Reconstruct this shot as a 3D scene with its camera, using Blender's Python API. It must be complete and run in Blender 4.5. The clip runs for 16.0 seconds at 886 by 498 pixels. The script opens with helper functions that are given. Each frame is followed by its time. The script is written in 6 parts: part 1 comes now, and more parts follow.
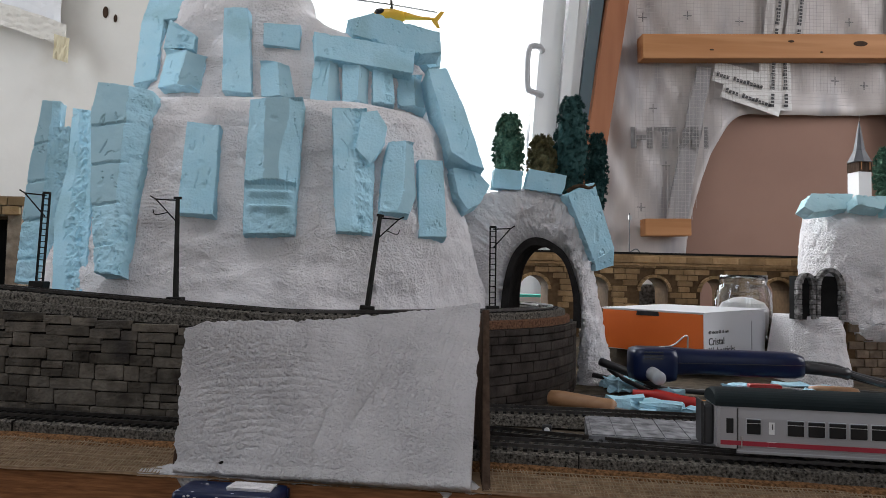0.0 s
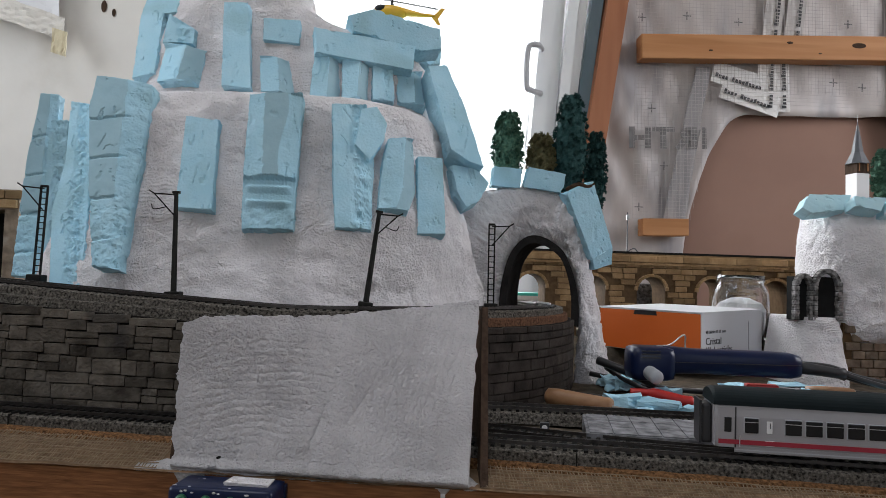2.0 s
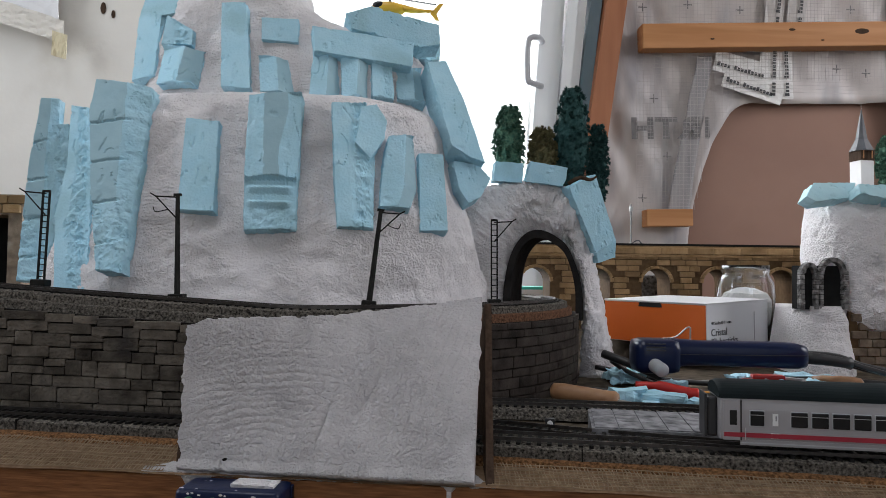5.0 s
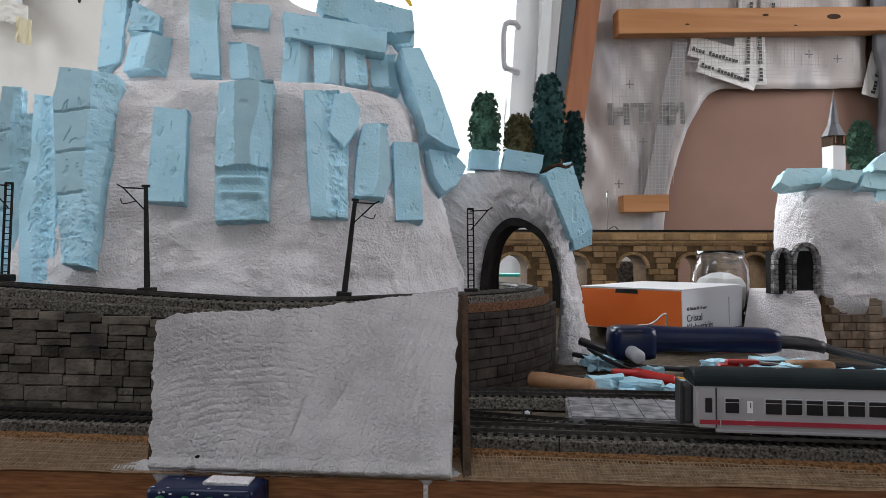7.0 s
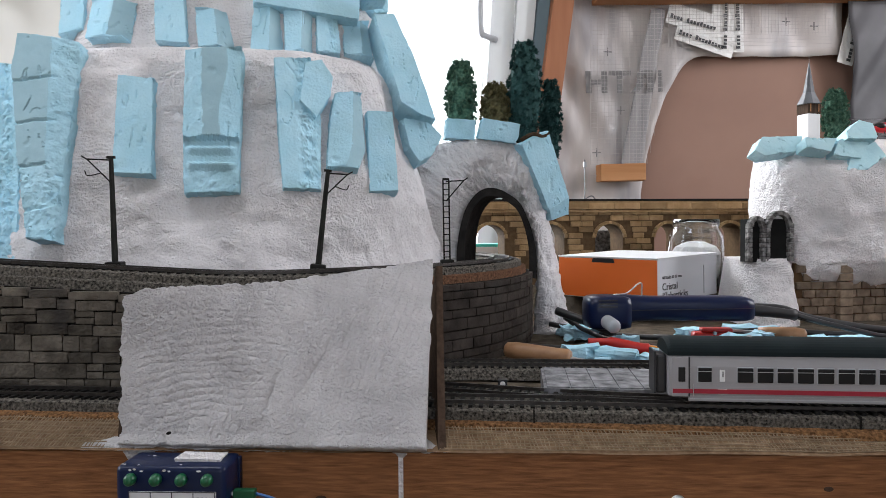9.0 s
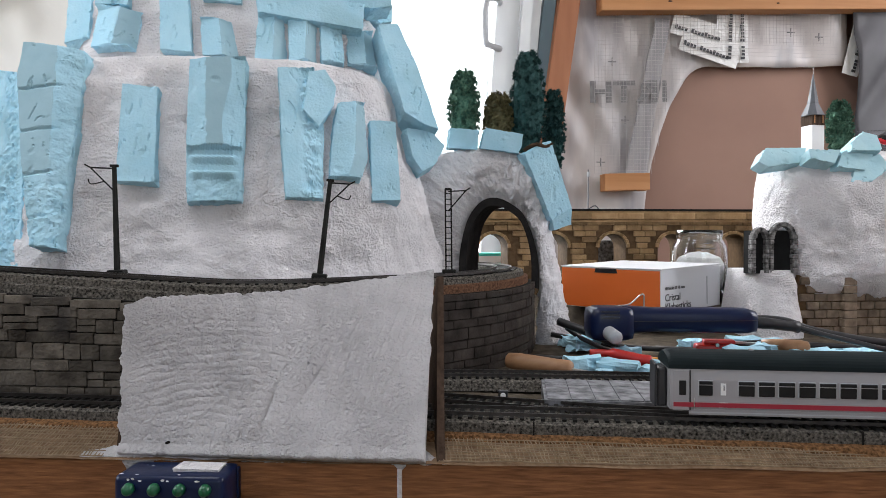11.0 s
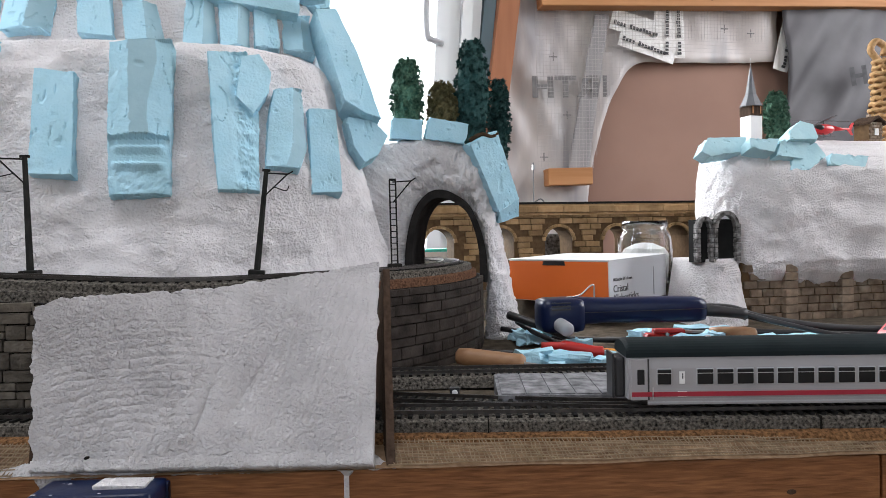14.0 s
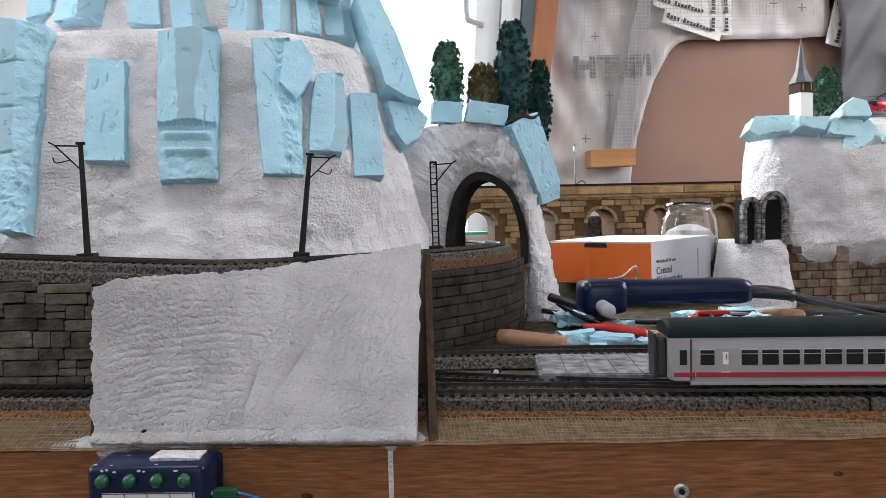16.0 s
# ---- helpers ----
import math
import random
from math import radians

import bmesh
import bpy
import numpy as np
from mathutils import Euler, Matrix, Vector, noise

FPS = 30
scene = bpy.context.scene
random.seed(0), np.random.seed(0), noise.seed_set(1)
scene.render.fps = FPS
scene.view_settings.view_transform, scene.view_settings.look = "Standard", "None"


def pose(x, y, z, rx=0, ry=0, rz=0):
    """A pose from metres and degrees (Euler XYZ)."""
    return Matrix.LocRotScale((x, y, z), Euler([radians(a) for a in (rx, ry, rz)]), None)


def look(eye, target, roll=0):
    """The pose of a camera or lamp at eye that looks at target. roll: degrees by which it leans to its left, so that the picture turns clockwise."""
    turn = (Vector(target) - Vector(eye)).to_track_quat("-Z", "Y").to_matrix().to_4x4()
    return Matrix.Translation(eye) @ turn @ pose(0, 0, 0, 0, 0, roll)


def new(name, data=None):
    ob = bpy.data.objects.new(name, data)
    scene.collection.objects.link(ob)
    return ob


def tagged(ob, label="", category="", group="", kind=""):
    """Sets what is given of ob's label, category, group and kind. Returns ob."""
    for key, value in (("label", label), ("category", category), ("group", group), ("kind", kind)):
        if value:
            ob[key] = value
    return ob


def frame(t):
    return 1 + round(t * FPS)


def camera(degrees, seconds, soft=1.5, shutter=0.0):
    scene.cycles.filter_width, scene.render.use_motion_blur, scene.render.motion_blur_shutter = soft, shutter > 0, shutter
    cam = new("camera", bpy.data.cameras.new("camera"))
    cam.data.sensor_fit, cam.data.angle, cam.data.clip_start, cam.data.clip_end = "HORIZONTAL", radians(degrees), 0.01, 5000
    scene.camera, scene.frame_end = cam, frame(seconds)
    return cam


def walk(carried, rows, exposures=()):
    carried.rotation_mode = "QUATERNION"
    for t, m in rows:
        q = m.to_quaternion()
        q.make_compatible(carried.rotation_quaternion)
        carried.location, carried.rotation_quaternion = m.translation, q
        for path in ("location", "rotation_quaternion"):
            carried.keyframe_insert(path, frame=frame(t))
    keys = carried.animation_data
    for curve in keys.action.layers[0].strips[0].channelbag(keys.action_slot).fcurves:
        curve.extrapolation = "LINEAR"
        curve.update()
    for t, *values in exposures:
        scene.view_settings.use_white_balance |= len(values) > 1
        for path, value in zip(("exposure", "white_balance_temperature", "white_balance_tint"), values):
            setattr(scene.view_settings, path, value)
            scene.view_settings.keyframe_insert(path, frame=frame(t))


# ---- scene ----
cam = camera(65.83, 16.0, soft=0.6)
PATH = [
    (0.0, (0.0001, 0.0003, 0.1600), (0.0507, 0.9979, 0.2055), 1.22),
    (0.5, (-0.0007, -0.0008, 0.1609), (0.0537, 0.9963, 0.2132), 1.41),
    (1.0, (-0.0002, -0.0006, 0.1602), (0.0560, 0.9965, 0.2109), 1.57),
    (1.5, (-0.0016, 0.0015, 0.1592), (0.0533, 0.9991, 0.2015), 1.67),
    (2.0, (-0.0016, 0.0011, 0.1588), (0.0537, 0.9986, 0.2021), 1.72),
    (2.5, (-0.0014, 0.0025, 0.1585), (0.0549, 1.0001, 0.1997), 1.69),
    (3.0, (-0.0010, 0.0018, 0.1586), (0.0562, 0.9993, 0.1998), 1.67),
    (3.5, (-0.0006, 0.0016, 0.1590), (0.0567, 0.9989, 0.2037), 1.58),
    (5.8, (0.0026, 0.0019, 0.1644), (0.0569, 1.0002, 0.1831), -0.17),
    (6.0, (0.0057, 0.0053, 0.1653), (0.0885, 1.0018, 0.1786), -1.23),
    (6.5, (0.0059, 0.0032, 0.1657), (0.0721, 1.0010, 0.1768), -1.47),
    (7.0, (0.0031, 0.0071, 0.1641), (0.0829, 1.0038, 0.1792), -0.02),
    (7.5, (0.0008, 0.0124, 0.1667), (0.1139, 1.0059, 0.1526), 0.27),
    (8.0, (0.0024, 0.0158, 0.1665), (0.1346, 1.0068, 0.1482), 0.06),
    (8.5, (0.0063, 0.0147, 0.1669), (0.1213, 1.0077, 0.1387), -0.42),
    (8.7, (0.0068, 0.0125, 0.1657), (0.1172, 1.0059, 0.1354), -0.53),
    (10.8, (0.0077, 0.0135, 0.1647), (0.1191, 1.0072, 0.1513), 0.28),
    (11.0, (0.0093, 0.0125, 0.1673), (0.1127, 1.0069, 0.1493), -0.06),
    (11.5, (0.0078, 0.0119, 0.1673), (0.1115, 1.0063, 0.1515), 0.29),
    (12.0, (0.0087, 0.0143, 0.1662), (0.1129, 1.0087, 0.1448), 0.95),
    (12.5, (0.0084, 0.0170, 0.1652), (0.1147, 1.0109, 0.1351), 0.88),
    (13.0, (0.0128, 0.0202, 0.1685), (0.1445, 1.0114, 0.1514), -0.78),
    (13.5, (0.0187, 0.0359, 0.1600), (0.1940, 1.0198, 0.1258), -1.44),
    (14.0, (0.0112, 0.0372, 0.1606), (0.1945, 1.0201, 0.1415), -1.11),
    (14.5, (0.0097, 0.0395, 0.1594), (0.1801, 1.0243, 0.1255), -0.68),
    (15.0, (0.0115, 0.0372, 0.1597), (0.1742, 1.0233, 0.1281), -1.21),
    (15.5, (0.0122, 0.0345, 0.1595), (0.1590, 1.0231, 0.1267), -1.60),
    (16.0, (0.0103, 0.0330, 0.1590), (0.1343, 1.0244, 0.1178), -1.47),
]
walk(cam, [(t, look(eye, target, roll)) for t, eye, target, roll in PATH], [(0.0, -0.36), (3.7, -0.34), (6.0, -0.37), (8.5, 0.10), (11.0, 0.18), (13.0, 0.16), (14.0, 0.32), (16.0, 0.34)])

# ---- light ----
world = bpy.data.worlds.new("sky")
scene.world = world
world.use_nodes = True
wn = world.node_tree.nodes
sky = wn.new("ShaderNodeTexSky")
sky.sky_type, sky.sun_disc = "NISHITA", False
sky.sun_elevation, sky.sun_rotation = radians(50), radians(200)
world.node_tree.links.new(sky.outputs[0], wn["Background"].inputs[0])
wn["Background"].inputs[1].default_value = 0.15


def window_light(name, m, sx, sy, watts, colour):
    lamp = bpy.data.lights.new(name, "AREA")
    lamp.shape, lamp.size, lamp.size_y, lamp.energy, lamp.color = "RECTANGLE", sx, sy, watts, colour
    ob = new(name, lamp)
    ob.matrix_world = m
    return ob


# daylight in the window behind the mountain, in the roof window over the layout, and in the room's other windows
window_light("window_daylight", look((-0.12, 1.98, 0.85), (-0.12, 0, 0.75)), 1.1, 1.5, 62, (0.93, 0.955, 1.0))
window_light("skylight_daylight", look((-0.50, 0.16, 1.78), (-0.42, 0.30, 0.0)), 0.8, 0.7, 10.5, (0.945, 0.95, 1.0))
window_light("room_window_daylight", look((0.35, -1.66, 0.85), (0.3, 0.7, 0.25)), 1.3, 1.2, 6.2, (1.0, 0.96, 0.98))
window_light("west_window_daylight", look((-1.86, 0.60, 1.0), (-0.2, 0.7, 0.25)), 1.1, 1.1, 20, (0.93, 0.96, 1.0))
window_light("east_window_daylight", look((2.26, 0.60, 1.0), (0.6, 1.0, 0.3)), 1.1, 1.1, 30, (0.98, 0.965, 1.0))


# ---- materials ----
def srgb(r, g, b):
    f = lambda c: (c / 255 / 12.92) if c <= 10 else ((c / 255 + 0.055) / 1.055) ** 2.4
    return (f(r), f(g), f(b))


def material(name, base, other=None, rough=0.7, scale=40.0, detail=6.0, metal=0.0, bump=0.0, bump_scale=None, random_value=0.0, spots=None, spot_scale=10.0, spot_at=0.62, stretch=(1, 1, 1), coords="Object"):
    """A surface with two scales of variation: a fine grain from base to other, and larger stains."""
    mat = bpy.data.materials.new(name)
    mat.use_nodes = True
    nt = mat.node_tree
    n, li = nt.nodes, nt.links
    bsdf = n["Principled BSDF"]
    bsdf.inputs["Roughness"].default_value, bsdf.inputs["Metallic"].default_value = rough, metal
    if rough >= 0.6:
        bsdf.inputs["Specular IOR Level"].default_value = 0.06 if sum(base) < 0.15 else 0.2  # dusty matt surfaces
    geo = n.new("ShaderNodeNewGeometry")
    mapping = n.new("ShaderNodeMapping")
    mapping.inputs["Scale"].default_value = stretch
    li.new(geo.outputs["Position"], mapping.inputs[0])
    grain = n.new("ShaderNodeTexNoise")
    grain.inputs["Scale"].default_value, grain.inputs["Detail"].default_value = scale, detail
    li.new(mapping.outputs[0], grain.inputs["Vector"])
    ramp = n.new("ShaderNodeValToRGB")
    ramp.color_ramp.elements[0].position, ramp.color_ramp.elements[1].position = 0.3, 0.72
    ramp.color_ramp.elements[0].color, ramp.color_ramp.elements[1].color = (*base, 1), (*(other or base), 1)
    li.new(grain.outputs["Fac"], ramp.inputs[0])
    colour = ramp.outputs[0]
    if spots:
        big = n.new("ShaderNodeTexNoise")
        big.inputs["Scale"].default_value, big.inputs["Detail"].default_value = spot_scale, 5
        li.new(mapping.outputs[0], big.inputs["Vector"])
        mask = n.new("ShaderNodeValToRGB")
        mask.color_ramp.elements[0].position, mask.color_ramp.elements[1].position = spot_at - 0.08, spot_at + 0.08
        li.new(big.outputs["Fac"], mask.inputs[0])
        mix = n.new("ShaderNodeMix")
        mix.data_type = "RGBA"
        li.new(mask.outputs[0], mix.inputs[0])
        li.new(colour, mix.inputs[6])
        mix.inputs[7].default_value = (*spots, 1)
        colour = mix.outputs[2]
    if random_value:
        info = n.new("ShaderNodeObjectInfo")
        span = n.new("ShaderNodeMapRange")
        span.inputs[3].default_value, span.inputs[4].default_value = 1 - random_value, 1 + random_value
        li.new(info.outputs["Random"], span.inputs[0])
        hsv = n.new("ShaderNodeHueSaturation")
        li.new(span.outputs[0], hsv.inputs["Value"])
        li.new(colour, hsv.inputs["Color"])
        colour = hsv.outputs[0]
    li.new(colour, bsdf.inputs["Base Color"])
    if bump:
        fine = n.new("ShaderNodeTexNoise")
        fine.inputs["Scale"].default_value, fine.inputs["Detail"].default_value = bump_scale or scale * 3, 8
        li.new(mapping.outputs[0], fine.inputs["Vector"])
        b = n.new("ShaderNodeBump")
        b.inputs["Strength"].default_value, b.inputs["Distance"].default_value = min(bump, 1.0), 0.002
        li.new(fine.outputs["Fac"], b.inputs["Height"])
        li.new(b.outputs[0], bsdf.inputs["Normal"])
    return mat


def add_bump(mat, kind, scale, strength, distance, stretch=(1, 1, 1), **values):
    """Lays a second relief (waves or cells) over a material's first one."""
    nt = mat.node_tree
    n, li = nt.nodes, nt.links
    bsdf = n["Principled BSDF"]
    geo = n.new("ShaderNodeNewGeometry")
    mapping = n.new("ShaderNodeMapping")
    mapping.inputs["Scale"].default_value = stretch
    li.new(geo.outputs["Position"], mapping.inputs[0])
    tex = n.new("ShaderNodeTex" + kind)
    tex.inputs["Scale"].default_value = scale
    for key, value in values.items():
        tex.inputs[key.replace("_", " ")].default_value = value
    li.new(mapping.outputs[0], tex.inputs["Vector"])
    b = n.new("ShaderNodeBump")
    b.inputs["Strength"].default_value, b.inputs["Distance"].default_value = strength, distance
    li.new(tex.outputs["Distance" if kind == "Voronoi" else "Fac"], b.inputs["Height"])
    if bsdf.inputs["Normal"].links:
        li.new(bsdf.inputs["Normal"].links[0].from_socket, b.inputs["Normal"])
    li.new(b.outputs[0], bsdf.inputs["Normal"])
    return tex


def emitter(name, colour, strength):
    mat = bpy.data.materials.new(name)
    mat.use_nodes = True
    b = mat.node_tree.nodes["Principled BSDF"]
    b.inputs["Base Color"].default_value = (0, 0, 0, 1)
    b.inputs["Emission Color"].default_value = (*colour, 1)
    b.inputs["Emission Strength"].default_value = strength
    return mat


def glass(name, colour=(1, 1, 1), rough=0.0):
    mat = bpy.data.materials.new(name)
    mat.use_nodes = True
    b = mat.node_tree.nodes["Principled BSDF"]
    b.inputs["Base Color"].default_value = (*colour, 1)
    b.inputs["Transmission Weight"].default_value, b.inputs["Roughness"].default_value, b.inputs["IOR"].default_value = 1, rough, 1.45
    return mat


def plaster_relief(mat, grain=0.0014, comb=0.00045, crack=0.0008, comb_turn=8.0):
    """Trowelled plaster: patches of grain, patches of comb marks and a few branching cracks over smooth ground."""
    nt = mat.node_tree
    n, li = nt.nodes, nt.links
    bsdf = n["Principled BSDF"]
    geo = n.new("ShaderNodeNewGeometry")

    def noise_tex(scale, detail, rough=0.6, vector=None):
        tex = n.new("ShaderNodeTexNoise")
        tex.inputs["Scale"].default_value, tex.inputs["Detail"].default_value, tex.inputs["Roughness"].default_value = scale, detail, rough
        li.new(vector or geo.outputs["Position"], tex.inputs["Vector"])
        return tex

    def span(socket, lo, hi, a=0.0, b=1.0):
        m = n.new("ShaderNodeMapRange")
        m.interpolation_type = "SMOOTHSTEP"
        for i, value in enumerate((lo, hi, a, b)):
            m.inputs[i + 1].default_value = value
        li.new(socket, m.inputs[0])
        return m.outputs[0]

    def calc(kind, a, b):
        m = n.new("ShaderNodeMath")
        m.operation = kind
        for i, value in enumerate((a, b)):
            if isinstance(value, (int, float)):
                m.inputs[i].default_value = value
            else:
                li.new(value, m.inputs[i])
        return m.outputs[0]

    patches = span(noise_tex(17, 3).outputs["Fac"], 0.40, 0.62, 0.40, 1.0)
    granular = calc("MULTIPLY", span(noise_tex(400, 4, 0.6).outputs["Fac"], 0.35, 0.70), patches)
    height = calc("MULTIPLY", granular, grain)
    turned = n.new("ShaderNodeMapping")
    turned.inputs["Rotation"].default_value = (0, radians(comb_turn), 0)
    li.new(geo.outputs["Position"], turned.inputs[0])
    wave = n.new("ShaderNodeTexWave")
    wave.bands_direction = "Z"
    wave.inputs["Scale"].default_value, wave.inputs["Distortion"].default_value = 90, 8.0
    wave.inputs["Detail"].default_value, wave.inputs["Detail Scale"].default_value = 3, 0.8
    li.new(turned.outputs[0], wave.inputs["Vector"])
    where = span(noise_tex(11, 1).outputs["Color"], 0.52, 0.64)
    height = calc("ADD", height, calc("MULTIPLY", calc("MULTIPLY", wave.outputs["Fac"], where), comb))
    bend = noise_tex(30, 4, 0.7)
    warped = n.new("ShaderNodeVectorMath")
    warped.operation = "MULTIPLY_ADD"
    li.new(bend.outputs["Color"], warped.inputs[0])
    warped.inputs[1].default_value = (0.05, 0.05, 0.05)
    li.new(geo.outputs["Position"], warped.inputs[2])
    cells = n.new("ShaderNodeTexVoronoi")
    cells.feature = "DISTANCE_TO_EDGE"
    cells.inputs["Scale"].default_value = 13
    li.new(warped.outputs[0], cells.inputs["Vector"])
    line = span(cells.outputs["Distance"], 0.0, 0.022, 1.0, 0.0)
    some = span(noise_tex(9, 2).outputs["Fac"], 0.50, 0.58)
    height = calc("SUBTRACT", height, calc("MULTIPLY", calc("MULTIPLY", line, some), crack))
    b = n.new("ShaderNodeBump")
    b.inputs["Strength"].default_value, b.inputs["Distance"].default_value = 1.0, 1.0
    li.new(height, b.inputs["Height"])
    if bsdf.inputs["Normal"].links:
        li.new(bsdf.inputs["Normal"].links[0].from_socket, b.inputs["Normal"])
    li.new(b.outputs[0], bsdf.inputs["Normal"])


PLASTER = material("plaster", (0.70, 0.675, 0.685), (0.76, 0.735, 0.745), 0.9, 60, bump=0.35, bump_scale=700, spots=(0.64, 0.615, 0.625), spot_scale=14, spot_at=0.66)
plaster_relief(PLASTER)
# mountain's plaster again, with the front's weaker light put into a darker colour
SHADED_PLASTER = material("shaded_plaster", (0.42, 0.408, 0.412), (0.48, 0.467, 0.472), 0.9, 70, bump=0.4, bump_scale=750, spots=(0.38, 0.368, 0.372), spot_scale=18, spot_at=0.66)
plaster_relief(SHADED_PLASTER, 0.0012, 0.0, 0.0004)
FOAM = material("blue_foam", (0.37, 0.63, 0.76), (0.44, 0.685, 0.80), 0.75, 45, bump=0.4, bump_scale=420, random_value=0.09, spots=(0.335, 0.55, 0.635), spot_scale=16, spot_at=0.6)
PALE_FOAM = material("pale_blue_foam", (0.40, 0.64, 0.72), (0.48, 0.70, 0.76), 0.75, 45, bump=0.2, bump_scale=300, random_value=0.05)
SKIN_FOAM = material("foam_skin", (0.30, 0.47, 0.545), (0.34, 0.51, 0.58), 0.7, 60, bump=0.15, bump_scale=300, random_value=0.05)
DARK_STONE = material("dark_stone", (0.045, 0.038, 0.031), (0.148, 0.130, 0.108), 0.8, 70, bump=0.9, bump_scale=420, random_value=0.38, spots=(0.055, 0.05, 0.046), spot_scale=25)
STONE_JOINT = material("stone_joint", (0.010, 0.009, 0.008), (0.020, 0.018, 0.016), 0.95, 200)
DRUM_STONE = material("brown_stone", (0.022, 0.018, 0.016), (0.062, 0.051, 0.044), 0.85, 70, bump=0.8, bump_scale=500, random_value=0.18, spots=(0.05, 0.045, 0.04), spot_scale=25)
YELLOW_STONE = material("yellow_stone", (0.23, 0.14, 0.065), (0.33, 0.215, 0.11), 0.85, 70, bump=0.4, bump_scale=300, random_value=0.2, spots=(0.19, 0.12, 0.06), spot_scale=18)
YELLOW_JOINT = material("yellow_joint", (0.085, 0.05, 0.025), (0.13, 0.08, 0.04), 0.95, 150)
HILL_BRICK = material("hill_brick", (0.13, 0.095, 0.068), (0.29, 0.22, 0.16), 0.85, 90, bump=0.4, bump_scale=400, random_value=0.25, spots=(0.30, 0.27, 0.22), spot_scale=40, spot_at=0.68)
GREY_STONE = material("portal_stone", (0.035, 0.033, 0.032), (0.30, 0.29, 0.285), 0.85, 180, bump=0.5, bump_scale=500, random_value=0.25)
# near-black colour for the shade in portal openings and the screw recess
HOLE_SHADE = material("hole_shade", (0.012, 0.012, 0.012), (0.02, 0.02, 0.02), 0.95, 60)
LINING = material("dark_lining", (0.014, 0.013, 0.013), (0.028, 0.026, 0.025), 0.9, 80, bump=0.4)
SLEEPER = material("sleeper_plastic", (0.008, 0.0075, 0.007), (0.017, 0.016, 0.015), 0.6, 150)
RAIL = material("rail_metal", (0.05, 0.045, 0.042), (0.10, 0.09, 0.085), 0.38, 150, metal=0.85)
BALLAST = material("ballast", (0.008, 0.0072, 0.0065), (0.19, 0.172, 0.148), 0.95, 560, detail=3, bump=1.0, bump_scale=650)
BROWN_BALLAST = material("brown_ballast", (0.06, 0.029, 0.013), (0.27, 0.142, 0.064), 0.95, 520, detail=3, bump=1.0, bump_scale=520)
CORK = material("rust_cork", (0.05, 0.026, 0.016), (0.19, 0.10, 0.06), 0.95, 520, detail=3, bump=1.0, bump_scale=520)
WOOD = material("pine_fascia", (0.13, 0.050, 0.018), (0.30, 0.135, 0.055), 0.62, 30, detail=7, stretch=(0.10, 12, 24), bump=0.25, spots=(0.19, 0.080, 0.030), spot_scale=14, spot_at=0.62)
BATTEN = material("orange_batten", (0.37, 0.17, 0.07), (0.47, 0.24, 0.11), 0.6, 10, stretch=(0.3, 5, 5), bump=0.1, spots=(0.30, 0.13, 0.05), spot_scale=4)
POST = material("stained_post", (0.26, 0.095, 0.04), (0.33, 0.13, 0.06), 0.55, 12, stretch=(4, 4, 0.4), bump=0.1)
DARK_BOARD = material("dark_board", (0.035, 0.022, 0.016), (0.08, 0.052, 0.036), 0.8, 60, stretch=(4, 4, 0.8), bump=0.3)
BURLAP = material("burlap", (0.15, 0.09, 0.05), (0.25, 0.165, 0.10), 0.95, 200, bump=0.3)
BURLAP_THREAD = material("burlap_thread", (0.20, 0.14, 0.088), (0.32, 0.24, 0.16), 0.9, 200)
SCENERY = material("sandy_base", (0.048, 0.039, 0.029), (0.12, 0.098, 0.074), 0.95, 90, bump=0.5, bump_scale=500, spots=(0.13, 0.10, 0.075), spot_scale=15)
WALL_WHITE = material("old_white_wall", (0.66, 0.65, 0.62), (0.73, 0.72, 0.69), 0.9, 6, bump=0.3, bump_scale=60, spots=(0.60, 0.58, 0.54), spot_scale=5, spot_at=0.64)
ROOM_WALL = material("room_wall", (0.36, 0.34, 0.31), (0.42, 0.40, 0.36), 0.9, 4, bump=0.1)
FLOOR = material("floor_boards", (0.20, 0.13, 0.08), (0.28, 0.19, 0.12), 0.6, 8, stretch=(1, 8, 1))
FOIL = material("grey_membrane", (0.42, 0.385, 0.375), (0.60, 0.55, 0.53), 0.42, 4.5, stretch=(2.2, 1, 0.45), bump=0.3, bump_scale=18, spots=(0.34, 0.325, 0.34), spot_scale=4.5, spot_at=0.58)
DARK_FOIL = material("dark_membrane", (0.032, 0.031, 0.037), (0.095, 0.09, 0.10), 0.55, 5, bump=0.2, bump_scale=20)
STRIP_FOIL = material("strip_membrane", (0.22, 0.212, 0.225), (0.36, 0.34, 0.34), 0.5, 14, stretch=(2.0, 1, 0.4), bump=0.3, bump_scale=60)
FIBREBOARD = material("brown_fibreboard", (0.27, 0.165, 0.13), (0.32, 0.20, 0.155), 0.85, 5, bump=0.05, spots=(0.25, 0.15, 0.115), spot_scale=2.5)
TAPE = material("white_tape", (0.66, 0.65, 0.64), (0.72, 0.71, 0.70), 0.45, 20, bump=0.25, bump_scale=40)
CLEAR_TAPE = material("grey_tape", (0.42, 0.40, 0.39), (0.52, 0.495, 0.48), 0.4, 20, bump=0.3, bump_scale=40)
INK = material("print_black", (0.05, 0.05, 0.055), (0.08, 0.08, 0.085), 0.7, 60)
FADED_INK = material("faded_print", (0.14, 0.135, 0.14), (0.24, 0.23, 0.23), 0.7, 60)
THREAD = material("membrane_thread", (0.40, 0.375, 0.37), (0.48, 0.45, 0.44), 0.7, 30)
FRAME_WHITE = material("window_plastic", (0.62, 0.64, 0.66), (0.68, 0.70, 0.71), 0.35, 8)
